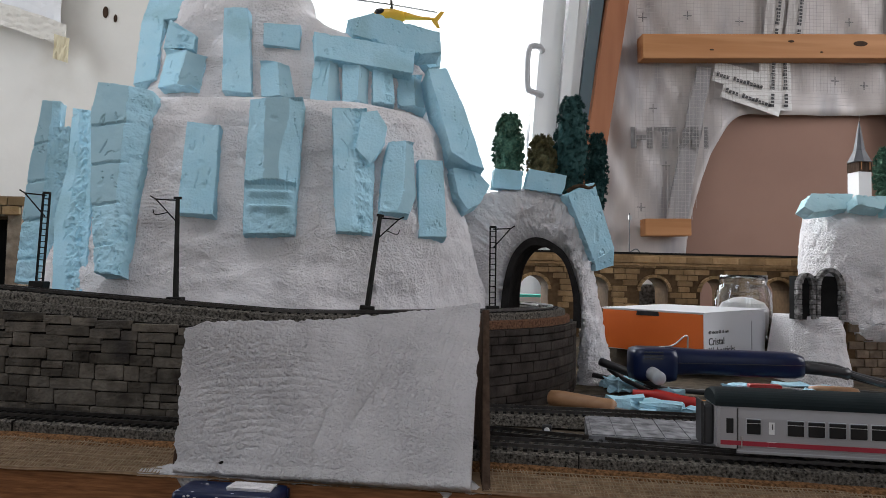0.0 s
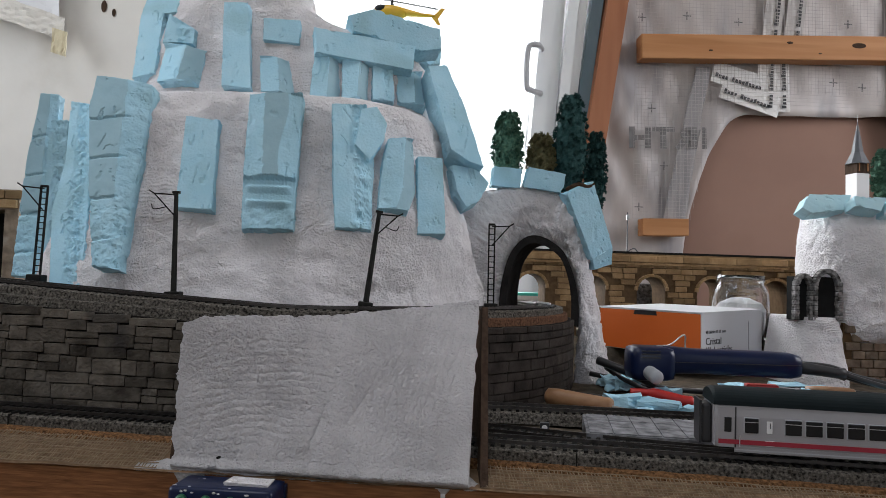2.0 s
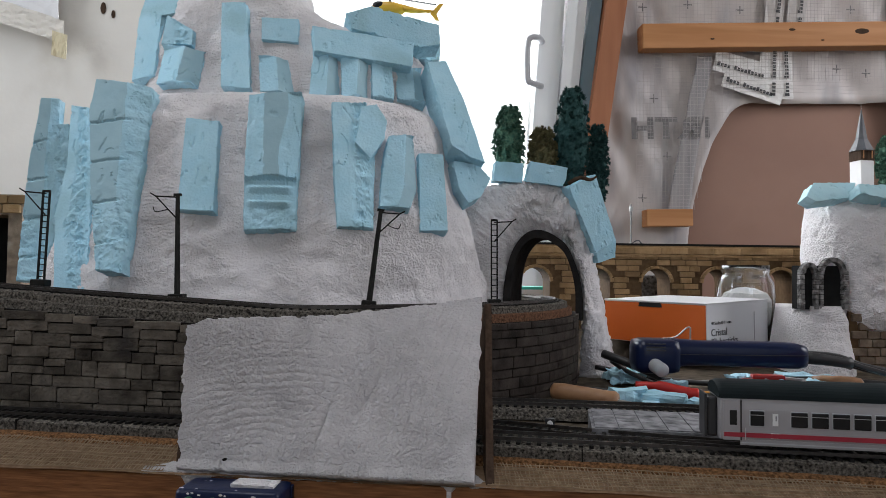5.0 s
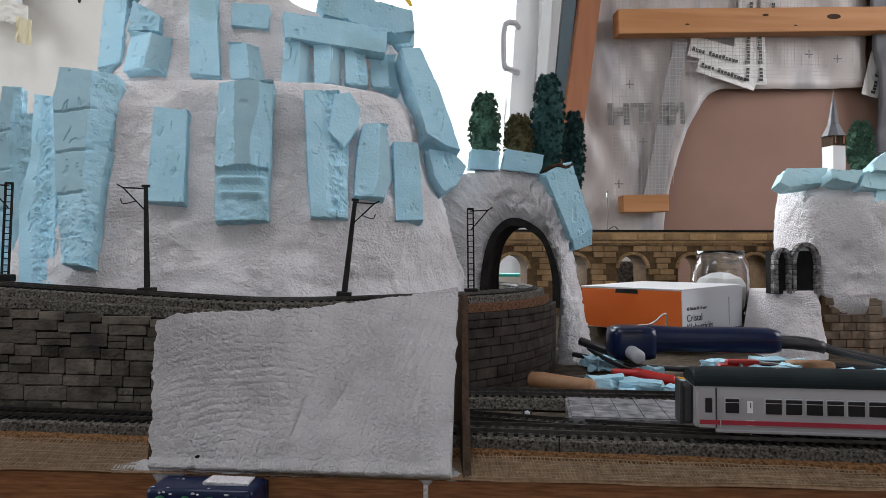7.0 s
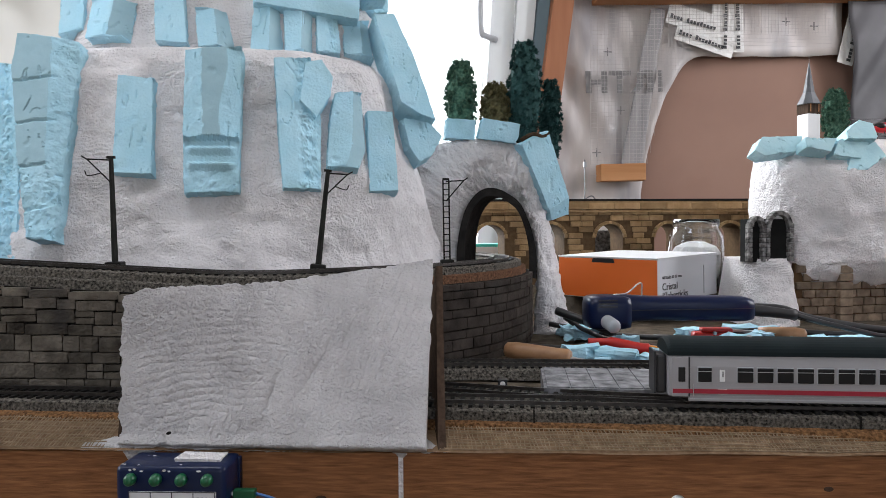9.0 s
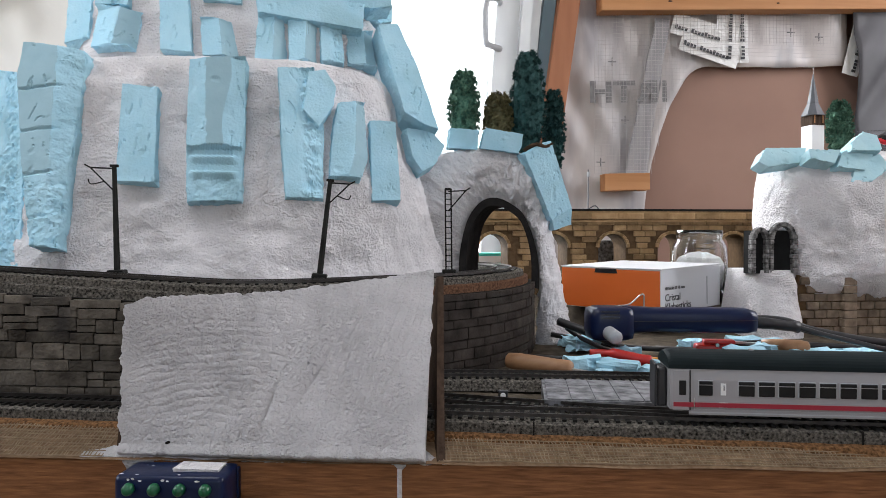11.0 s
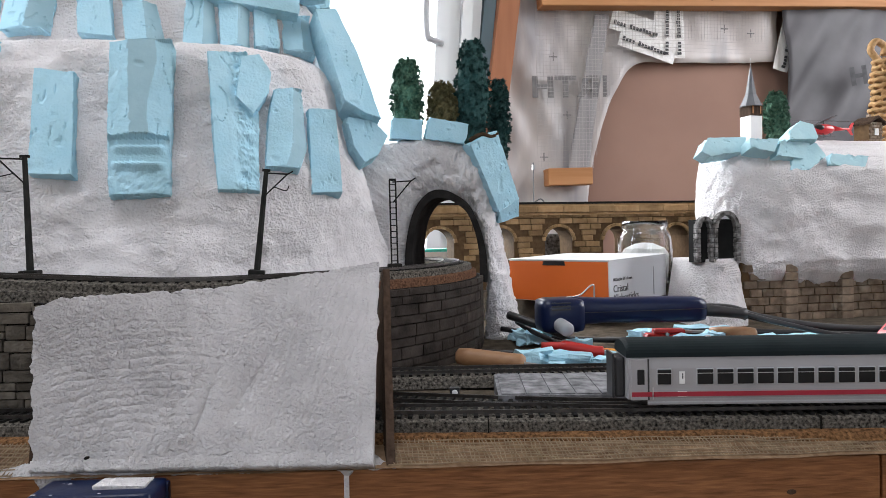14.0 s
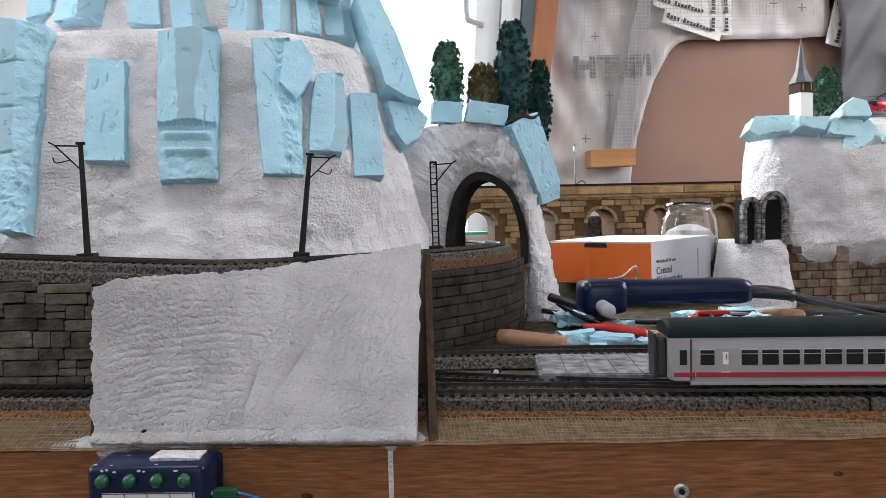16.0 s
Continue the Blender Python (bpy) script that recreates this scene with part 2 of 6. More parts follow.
SEAL = material("blue_grey_seal", (0.10, 0.155, 0.19), (0.13, 0.185, 0.22), 0.5, 10)
METAL = material("brushed_metal", (0.50, 0.50, 0.52), (0.58, 0.58, 0.60), 0.35, 60, metal=0.8)
MAST = material("mast_grey", (0.014, 0.014, 0.013), (0.028, 0.027, 0.025), 0.6, 120)
NEEDLES = material("dark_needles", (0.025, 0.085, 0.06), (0.13, 0.24, 0.165), 0.85, 300)
BROWN_NEEDLES = material("olive_needles", (0.09, 0.08, 0.036), (0.20, 0.175, 0.09), 0.85, 300)
BLUE_NEEDLES = material("blue_green_needles", (0.018, 0.048, 0.048), (0.05, 0.11, 0.105), 0.85, 300)
BARK = material("bark", (0.05, 0.032, 0.02), (0.09, 0.06, 0.04), 0.9, 200)
CARD_ORANGE = material("orange_card", (0.72, 0.14, 0.018), (0.78, 0.165, 0.025), 0.5, 12)
CARD_WHITE = material("white_card", (0.66, 0.67, 0.70), (0.71, 0.72, 0.75), 0.45, 10)
NAVY = material("navy_plastic", (0.003, 0.008, 0.036), (0.005, 0.012, 0.046), 0.30, 60, bump=0.1)
NAVY.node_tree.nodes["Principled BSDF"].inputs["Specular IOR Level"].default_value = 0.3
BLACK_PLASTIC = material("black_plastic", (0.012, 0.012, 0.014), (0.02, 0.02, 0.022), 0.42, 50)
GREY_PLASTIC = material("grey_plastic", (0.33, 0.34, 0.36), (0.40, 0.41, 0.43), 0.4, 50)
RED_PLASTIC = material("red_plastic", (0.42, 0.012, 0.010), (0.50, 0.02, 0.015), 0.35, 40)
YELLOW_PLASTIC = material("yellow_plastic", (0.72, 0.28, 0.02), (0.78, 0.33, 0.03), 0.4, 40)
HANDLE_WOOD = material("handle_wood", (0.26, 0.13, 0.06), (0.36, 0.20, 0.10), 0.5, 30, stretch=(0.5, 6, 6))
STEEL = material("tool_steel", (0.45, 0.45, 0.46), (0.55, 0.55, 0.56), 0.3, 60, metal=0.9)
COACH_WHITE = material("coach_light_grey", (0.28, 0.272, 0.282), (0.32, 0.312, 0.322), 0.35, 30)
COACH_ROOF = material("coach_roof", (0.009, 0.013, 0.0145), (0.014, 0.020, 0.0215), 0.6, 40, bump=0.05)
COACH_RED = material("coach_red", (0.27, 0.006, 0.022), (0.32, 0.010, 0.030), 0.4, 30)
COACH_WINDOW = material("coach_window", (0.006, 0.006, 0.007), (0.014, 0.013, 0.013), 0.3, 60)
COACH_WINDOW.node_tree.nodes["Principled BSDF"].inputs["Specular IOR Level"].default_value = 0.25
LOCO_RED = material("loco_red", (0.55, 0.012, 0.02), (0.60, 0.018, 0.028), 0.28, 30)
CONCRETE = material("platform_concrete", (0.08, 0.08, 0.088), (0.31, 0.31, 0.325), 0.85, 120, bump=0.3, spots=(0.17, 0.17, 0.175), spot_scale=30)
GREEN = material("green_plastic", (0.004, 0.075, 0.03), (0.007, 0.10, 0.04), 0.35, 40)
SLATE = material("spire_grey", (0.075, 0.08, 0.09), (0.12, 0.125, 0.14), 0.5, 80)
CHURCH_WHITE = material("church_white", (0.72, 0.72, 0.72), (0.77, 0.77, 0.77), 0.8, 60)
YELLOW_PAINT = material("yellow_paint", (0.72, 0.42, 0.03), (0.80, 0.50, 0.05), 0.35, 40)
STRAW = material("straw", (0.34, 0.19, 0.08), (0.52, 0.33, 0.16), 0.6, 220, bump=0.5, bump_scale=500)
TEAL = material("teal_board", (0.05, 0.42, 0.36), (0.09, 0.50, 0.43), 0.6, 10)
BLUE_WIRE = material("blue_wire", (0.01, 0.10, 0.30), (0.015, 0.12, 0.36), 0.4, 40)
JAR_GLASS = glass("jar_glass", (0.97, 0.98, 0.98))
JAR_GLASS.node_tree.nodes["Principled BSDF"].inputs["Roughness"].default_value = 0.03
POWDER = material("white_powder", (0.74, 0.74, 0.74), (0.80, 0.80, 0.80), 0.95, 100, bump=0.3)
CLOTH = material("masking_cloth", (0.60, 0.58, 0.54), (0.70, 0.68, 0.64), 0.9, 12, bump=0.4, bump_scale=30)
YELLOW_TAPE = material("masking_tape", (0.58, 0.52, 0.36), (0.66, 0.60, 0.44), 0.7, 15, bump=0.2)


# ---- helpers for shapes ----
def part(name, bm, mat, parent=None, label="", m=None, smooth=False, mats=()):
    me = bpy.data.meshes.new(name)
    bm.normal_update()
    bm.to_mesh(me)
    bm.free()
    for one in (mat, *mats):
        me.materials.append(one)
    if smooth:
        for p in me.polygons:
            p.use_smooth = True
    ob = new(name, me)
    if m is not None:
        ob.matrix_world = m
    if parent is not None:
        ob.parent = parent
    if label:
        tagged(ob, label)
    return ob


def thing(name, label, category, m=None, group="", kind=""):
    ob = new(name)
    ob.empty_display_size = 0.01
    if m is not None:
        ob.matrix_world = m
    return tagged(ob, label, category, group, kind)


def box(x0, x1, y0, y1, z0, z1, bevel=0.0, bm=None):
    own = bm is None
    bm = bm or bmesh.new()
    verts = bmesh.ops.create_cube(bm, size=1.0, matrix=Matrix.LocRotScale(((x0 + x1) / 2, (y0 + y1) / 2, (z0 + z1) / 2), None, (x1 - x0, y1 - y0, z1 - z0)))["verts"]
    if bevel:
        edges = list({e for v in verts for e in v.link_edges})
        bmesh.ops.bevel(bm, geom=edges, offset=bevel, segments=2, affect="EDGES", profile=0.6)
    return bm


def lathe(profile, steps=24, bm=None, m=None):
    """A turned form from rows of (radius, height)."""
    bm = bm or bmesh.new()
    m = m or Matrix()
    rings = []
    for r, z in profile:
        rings.append([bm.verts.new(m @ Vector((r * math.cos(a), r * math.sin(a), z))) for a in (2 * math.pi * i / steps for i in range(steps))])
    for a, b in zip(rings, rings[1:]):
        for i in range(steps):
            j = (i + 1) % steps
            bm.faces.new((a[i], a[j], b[j], b[i]))
    bm.faces.new(rings[0][::-1])
    bm.faces.new(rings[-1])
    return bm


def tube(points, radius, steps=8, bm=None, ends=None):
    """A round bar along points; radius may be one number or one for each point."""
    bm = bm or bmesh.new()
    pts = [Vector(p) for p in points]
    radii = radius if isinstance(radius, (list, tuple)) else [radius] * len(pts)
    rings, side = [], None
    for i, p in enumerate(pts):
        way = (pts[min(i + 1, len(pts) - 1)] - pts[max(i - 1, 0)]).normalized()
        if side is None:
            side = way.orthogonal().normalized()
        side = (side - way * side.dot(way)).normalized()
        up = way.cross(side)
        rings.append([bm.verts.new(p + radii[i] * (math.cos(a) * side + math.sin(a) * up)) for a in (2 * math.pi * k / steps for k in range(steps))])
    for a, b in zip(rings, rings[1:]):
        for k in range(steps):
            j = (k + 1) % steps
            bm.faces.new((a[k], a[j], b[j], b[k]))
    bm.faces.new(rings[0][::-1])
    bm.faces.new(rings[-1])
    return bm


def bent(points, steps=8):
    """A smooth line through a few points."""
    p = [Vector(q) for q in points]
    p = [2 * p[0] - p[1]] + p + [2 * p[-1] - p[-2]]
    out = []
    for i in range(1, len(p) - 2):
        for k in range(steps):
            t = k / steps
            a, b, c, d = p[i - 1], p[i], p[i + 1], p[i + 2]
            out.append(0.5 * (2 * b + (c - a) * t + (2 * a - 5 * b + 4 * c - d) * t * t + (3 * b - a - 3 * c + d) * t ** 3))
    out.append(p[-2])
    return out


def grid(rows, bm=None, close=False):
    """A skin over rows of points, all of one length."""
    bm = bm or bmesh.new()
    made = [[bm.verts.new(p) for p in row] for row in rows]
    n = len(made[0])
    for a, b in zip(made, made[1:]):
        for i in range(n if close else n - 1):
            j = (i + 1) % n
            bm.faces.new((a[i], a[j], b[j], b[i]))
    return bm


def prism(outline, y0, y1, bm=None, m=None):
    """An outline in x and z, drawn out from y0 to y1."""
    bm = bm or bmesh.new()
    m = m or Matrix()
    a = [bm.verts.new(m @ Vector((x, y0, z))) for x, z in outline]
    b = [bm.verts.new(m @ Vector((x, y1, z))) for x, z in outline]
    bm.faces.new(a)
    bm.faces.new(b[::-1])
    n = len(a)
    for i in range(n):
        j = (i + 1) % n
        bm.faces.new((a[j], a[i], b[i], b[j]))
    bmesh.ops.recalc_face_normals(bm, faces=bm.faces[:])
    return bm


def rough_up(bm, amount, size, seed=0.0):
    bm.normal_update()
    moved = [(v, v.normal * amount * noise.fractal(Vector(v.co) / size + Vector((seed, seed, seed)), 0.6, 2.1, 4)) for v in bm.verts]
    for v, d in moved:
        v.co += d
    return bm


def words(text, size, m, mat, parent, name="lettering", depth=0.0002, bold=0.0):
    """Flat lettering as a mesh."""
    cu = bpy.data.curves.new(name, "FONT")
    cu.body, cu.size, cu.extrude, cu.align_x, cu.offset = text, size, depth, "LEFT", bold
    tmp = bpy.data.objects.new(name + "_curve", cu)
    scene.collection.objects.link(tmp)
    bpy.context.view_layer.update()
    me = bpy.data.meshes.new_from_object(tmp.evaluated_get(bpy.context.evaluated_depsgraph_get()))
    bpy.data.objects.remove(tmp)
    me.materials.clear()
    me.materials.append(mat)
    ob = new(name, me)
    ob.matrix_world = m
    if parent is not None:
        ob.parent = parent
        ob.matrix_parent_inverse = parent.matrix_world.inverted()
    return ob


UNIT = {}


def brick(name, mat, parent, m, bevel=0.08):
    """One block of a wall: all of a material share one mesh of unit size."""
    if mat.name not in UNIT:
        bm = bmesh.new()
        bmesh.ops.create_cube(bm, size=1.0)
        bmesh.ops.bevel(bm, geom=bm.edges[:], offset=bevel, segments=1, affect="EDGES")
        me = bpy.data.meshes.new(name)
        bm.to_mesh(me)
        bm.free()
        me.materials.append(mat)
        UNIT[mat.name] = me
    ob = new(name, UNIT[mat.name])
    ob.parent = parent
    ob.matrix_basis = m
    return ob


# ---- the room ----
def structure(name, bm, mat, label, category="wall", smooth=False):
    return tagged(part(name, bm, mat, None, smooth=smooth), label, category, kind="structure")


structure("floor", box(-2.0, 2.4, -1.8, 1.9, -0.9, -0.85), FLOOR, "brown wooden floor boards of the hobby room", "floor")


def holed(x0, x1, z0, z1, hx0, hx1, hz0, hz1, y0, y1, m=None):
    """A wall in x and z with one opening through it."""
    bm = bmesh.new()
    for a, b, c, d in ((x0, hx0, z0, z1), (hx1, x1, z0, z1), (hx0, hx1, z0, hz0), (hx0, hx1, hz1, z1)):
        box(a, b, y0, y1, c, d, bm=bm)
    if m is not None:
        bm.transform(m)
    return bm


structure("ceiling", holed(-2.0, 2.4, -1.8, 2.1, -0.9, -0.1, -0.19, 0.51, -1.8, -1.75, pose(0, 0, 0, -90, 0, 0)), ROOM_WALL, "plain pale ceiling with a roof window opening", "ceiling")
structure("wall_south", holed(-1.9, 2.3, -0.85, 1.75, -0.4, 1.1, 0.2, 1.5, -1.8, -1.7), ROOM_WALL, "pale rear wall with a window opening")
structure("wall_west", holed(-1.7, 2.05, -0.85, 1.75, 0.0, 1.2, 0.4, 1.6, 1.9, 2.0, pose(0, 0, 0, 0, 0, 90)), ROOM_WALL, "pale side wall with a window opening")
structure("wall_east", holed(-1.7, 2.05, -0.85, 1.75, 0.25, 1.45, 0.4, 1.6, -2.4, -2.3, pose(0, 0, 0, 0, 0, 90)), ROOM_WALL, "pale opposite wall with a window opening")
bm = holed(-1.9, 0.30, -0.85, 1.75, -0.66, 0.299, 0.0, 1.6, 1.75, 1.95)
wall_north = structure("wall_north", bm, WALL_WHITE, "old white plastered wall with stains beside the window")
structure("wall_membrane_backing", box(0.50, 2.3, 1.78, 1.95, -0.85, 1.75), FIBREBOARD, "brown fibreboard wall behind a torn membrane")

# membrane with a torn opening: left strip, top strip and the wavy edge between
def membrane_edge(t):
    pts = bent([(0.70, 0, 0.02), (0.725, 0, 0.25), (0.745, 0, 0.36), (0.772, 0, 0.455), (0.803, 0, 0.53), (0.868, 0, 0.611), (1.0, 0, 0.617), (1.285, 0, 0.628)], 8)
    k = t * (len(pts) - 1)
    i = min(int(k), len(pts) - 2)
    return pts[i].lerp(pts[i + 1], k - i)


rows = []
for i in range(121):
    t = i / 120
    e = membrane_edge(t)
    o = Vector((0.47 + 0.84 * max(0, (t - 0.55) / 0.45), 0, 0.02 + 1.5 * min(1, t / 0.55)))
    row = []
    for j in range(41):
        q = e.lerp(o, j / 40)
        fold = 0.016 * noise.noise(Vector((q.x * 8 + q.z * 3, q.z * 1.2, 3))) + 0.010 * noise.noise(Vector((q.x * 20 + q.z * 9, q.z * 4, 1))) + 0.004 * noise.noise(Vector((q.x * 45 - q.z * 20, q.z * 12, 6)))
        row.append((q.x, 1.757 + fold - 0.006 * math.exp(-j / 2), q.z))
    rows.append(row)
membrane = structure("membrane", grid(rows), FOIL, "torn grey translucent roofing membrane on the wall", "wall covering", True)
mod = membrane.modifiers.new("thickness", "SOLIDIFY")
mod.thickness = 0.0012
rows = []
for i in range(61):
    row = []
    for j in range(61):
        x, z = 1.295 + 0.9 * j / 60, 0.1 + 1.45 * i / 60
        x -= 0.06 * max(0, z - 0.6) * (1 - j / 60)
        fold = 0.045 * noise.noise(Vector((x * 5 - z * 5, z * 1.2, 7))) - 0.02 + 0.014 * noise.noise(Vector((x * 16 - z * 10, z * 4, 2)))
        row.append((x, 1.742 + fold, z))
    rows.append(row)
dark = structure("membrane_dark", grid(rows), DARK_FOIL, "dark grey shiny membrane hanging in diagonal folds", "wall covering", True)
dark.modifiers.new("thickness", "SOLIDIFY").thickness = 0.0012

# reinforcing threads of the membrane, as a fine net
net = bmesh.new()
for i in range(120):
    z = 0.30 + i * 0.0095
    x0 = 0.56 if z > 0.0 else 0.6
    x1 = 1.27 if z > 0.635 else (0.725 + max(0, z - 0.25) * 0.23 if z < 0.455 else 0.772 + (z - 0.455) * 0.58)
    box(x0 + 0.02, x1 - 0.024, 1.7290, 1.7297, z, z + 0.0007, bm=net)
for i in range(72):
    x = 0.58 + i * 0.0095
    z0 = 0.645 if x > 0.86 else (0.3 if x < 0.735 else (0.30 + (x - 0.735) * 4.6 if x < 0.772 else 0.475 + (x - 0.772) * 1.75))
    box(x, x + 0.0006, 1.7290, 1.7297, z0 + 0.03, 1.45, bm=net)
tagged(part("membrane_net", net, THREAD), "fine grey reinforcing net of the membrane", "net", kind="stuff")

# lettering on the membrane and on its tapes
FACING = pose(0, 0, 0, 90, 0, 0)
print_1 = thing("membrane_print", "faded grey block letters printed on the membrane", "printed letters", pose(0.566, 1.7385, 0.519))
for letter, dx, wide in (("H", 0.0, 1.18), ("T", 0.066, 1.25), ("R", 0.186, -1.25), ("I", 0.194, 0.9)):
    words(letter, 0.074, pose(0.566 + dx, 1.731, 0.514 + 0.03 * dx, 90, -1.5, 0) @ Matrix.Diagonal((wide, 1, 1, 1)), FADED_INK, print_1, "letter", bold=0.003)
print_1["kind"] = "structure"
print_2 = thing("membrane_print", "dark block letters printed on the dark membrane", "printed letters", pose(1.36, 1.69, 0.56), kind="structure")
for k, letter in enumerate("HT"):
    words(letter, 0.066, pose(1.452 + 0.074 * k, 1.668, 0.548 + 0.010 * k, 90, -10, 0) @ Matrix.Diagonal((1.2, 1, 1, 1)), INK, print_2, "letter", bold=0.003)


def tape(x, z, length, width, turn, lines, mat=TAPE):
    t = thing("adhesive_tape", "crumpled white adhesive tape with black print", "tape", pose(x, 1.735, z, 0, -turn, 0), "tapes on the membrane")
    bm = bmesh.new()
    rows = [[(length * i / 24, 0.002 * noise.noise(Vector((i * 0.4, j, x * 9))), width * (j / 6 - 0.5) + 0.002 * noise.noise(Vector((i, j, 4)))) for j in range(7)] for i in range(25)]
    strip = part("strip", grid(rows, bm), mat, t)
    strip.modifiers.new("thickness", "SOLIDIFY").thickness = 0.001
    for k in range(lines):
        for i in range(max(1, int(length / 0.16))):
            bm = bmesh.new()
            z0 = width * (0.5 - (k + 0.75) / lines)
            x0 = 0.008 + i * 0.158
            for q in range(14):
                if q != 4:
                    box(x0 + q * 0.0092, x0 + q * 0.0092 + 0.0068, -0.0055, -0.0045, z0, z0 + (0.0115 if q in (0, 5, 9) else 0.0085), bm=bm)
            part("print_bar", bm, INK, t)
    return t


tape(0.79, 0.725, 0.20, 0.055, -14, 1)
tape(0.815, 0.685, 0.165, 0.06, -17, 1)
tape(0.935, 0.625, 0.14, 0.055, 88, 1)
tape(0.975, 0.625, 0.14, 0.05, 92, 1)
tape(0.945, 0.80, 0.35, 0.05, 84, 1, CLEAR_TAPE)
tape(1.005, 0.80, 0.35, 0.05, 84, 1, CLEAR_TAPE)
tape(1.285, 0.60, 0.17, 0.045, 76, 1)
tape(1.315, 0.74, 0.32, 0.045, 66, 1, CLEAR_TAPE)
for x, z in ((0.60, 0.36), (0.70, 0.41), (0.665, 0.47), (0.63, 0.62), (0.72, 0.87), (0.86, 0.86), (1.12, 0.71), (1.20, 0.70), (1.16, 0.87), (0.60, 0.86)):
    bm = box(-0.011, 0.011, -0.0008, 0.0008, -0.0013, 0.0013)
    box(-0.0013, 0.0013, -0.0007, 0.0007, -0.011, 0.011, bm=bm)
    tagged(part("print_cross", bm, FADED_INK, None, m=pose(x, 1.739, z)), "small faded printed cross on the membrane", "print", "printed crosses", "structure")


# darker grey strip added just in front of the membrane
rows = []
for i in range(41):
    k = i / 40
    mid, half = 0.690 + 0.075 * k + 0.004 * noise.noise(Vector((k * 6, 0, 3))), 0.030 - 0.010 * k
    rows.append([(mid + half * (j / 4 - 1), 1.7375 + 0.0012 * noise.noise(Vector((k * 9, j * 0.7, 2))), 0.315 + 0.42 * k) for j in range(9)])
dark_strip = structure("membrane_dark_strip", grid(rows), STRIP_FOIL, "darker grey strip running down the membrane", "wall covering", True)
dark_strip.modifiers.new("thickness", "SOLIDIFY").thickness = 0.0006


def batten(x0, z0, x1, z1, height, depth, label):
    length = math.hypot(x1 - x0, z1 - z0)
    bm = box(0, length, -depth, 0, -height / 2, height / 2, 0.003)
    return tagged(part("batten", bm, BATTEN, None, m=pose(x0, 1.738, z0, 0, -math.degrees(math.atan2(z1 - z0, x1 - x0)), 0)), label, "batten", "wall battens")


long_batten = batten(0.585, 0.768, 2.0, 0.822, 0.064, 0.045, "long orange-brown wooden batten screwed over the membrane")
batten(0.597, 0.305, 0.717, 0.308, 0.044, 0.04, "short orange-brown wooden batten at the membrane's edge")
for x, z, size in ((0.575, 0.006, 1.0), (0.39, 0.012, 0.45), (0.18, -0.010, 0.30), (0.47, -0.016, 0.25)):
    part("knot", lathe([(0.001, 0), (0.012, 0.0004), (0.009, 0.001)], 16), DARK_BOARD, long_batten, "dark knot", m=pose(x, -0.0451, z, 90, 0, 0) @ Matrix.Diagonal((1.6 * size, 0.6 * size, 1, 1)))

# stained timber post, window frame with handle, and the window
bm = bmesh.new()
rows = []
for z in (-0.2, 0.3, 0.62, 0.91, 1.5):
    x = 0.453 + (z - 0.582) * 0.142
    rows.append([(x, 1.69, z), (x + 0.052, 1.69, z), (x + 0.052, 1.79, z), (x, 1.79, z)])
grid(rows, bm, True)
post = structure("timber_post", bm, POST, "red-brown stained timber post leaning beside the window", "post")

window_1 = thing("window_1", "white plastic casement window with a bright overcast view", "window", pose(0.30, 1.72, 0.0), kind="structure")
def jamb(x0, x1, y0, y1, mat, name, lean):
    bm = bmesh.new()
    rows = []
    for z in (-0.1, 0.5, 1.1, 1.6):
        d = (z - 0.63) * lean
        rows.append([(x0 + d, y0, z), (x1 + d, y0, z), (x1 + d, y1, z), (x0 + d, y1, z)])
    grid(rows, bm, True)
    bmesh.ops.recalc_face_normals(bm, faces=bm.faces[:])
    return part(name, bm, mat, window_1)
jamb(0.012, 0.046, -0.02, 0.07, FRAME_WHITE, "window_frame", 0.066)
jamb(0.049, 0.075, 0.0, 0.07, FRAME_WHITE, "window_frame", 0.066)
jamb(0.078, 0.104, -0.01, 0.07, FRAME_WHITE, "window_frame", 0.08)
jamb(0.106, 0.128, 0.005, 0.07, FRAME_WHITE, "window_frame", 0.09)
jamb(0.130, 0.160, 0.0, 0.08, SEAL, "seal_strip", 0.12)
handle = part("handle", tube(bent([(0.028, -0.02, 0.748), (0.012, -0.05, 0.748), (-0.010, -0.054, 0.742), (-0.016, -0.054, 0.70), (-0.014, -0.054, 0.642), (-0.004, -0.05, 0.634), (0.028, -0.02, 0.634)], 6), 0.0078, 10), GREY_PLASTIC, window_1, "light grey window handle", smooth=True)
part("window_frame", box(-0.95, 0.02, 0.0, 0.06, 1.54, 1.62), FRAME_WHITE, window_1)
part("window_sill", box(-0.97, 0.02, -0.06, 0.2, -0.03, 0.0, 0.004), FRAME_WHITE, window_1)
structure("wall_between", box(0.455, 0.50, 1.80, 1.95, -0.85, 1.75), WALL_WHITE, "narrow strip of wall behind the timber post")

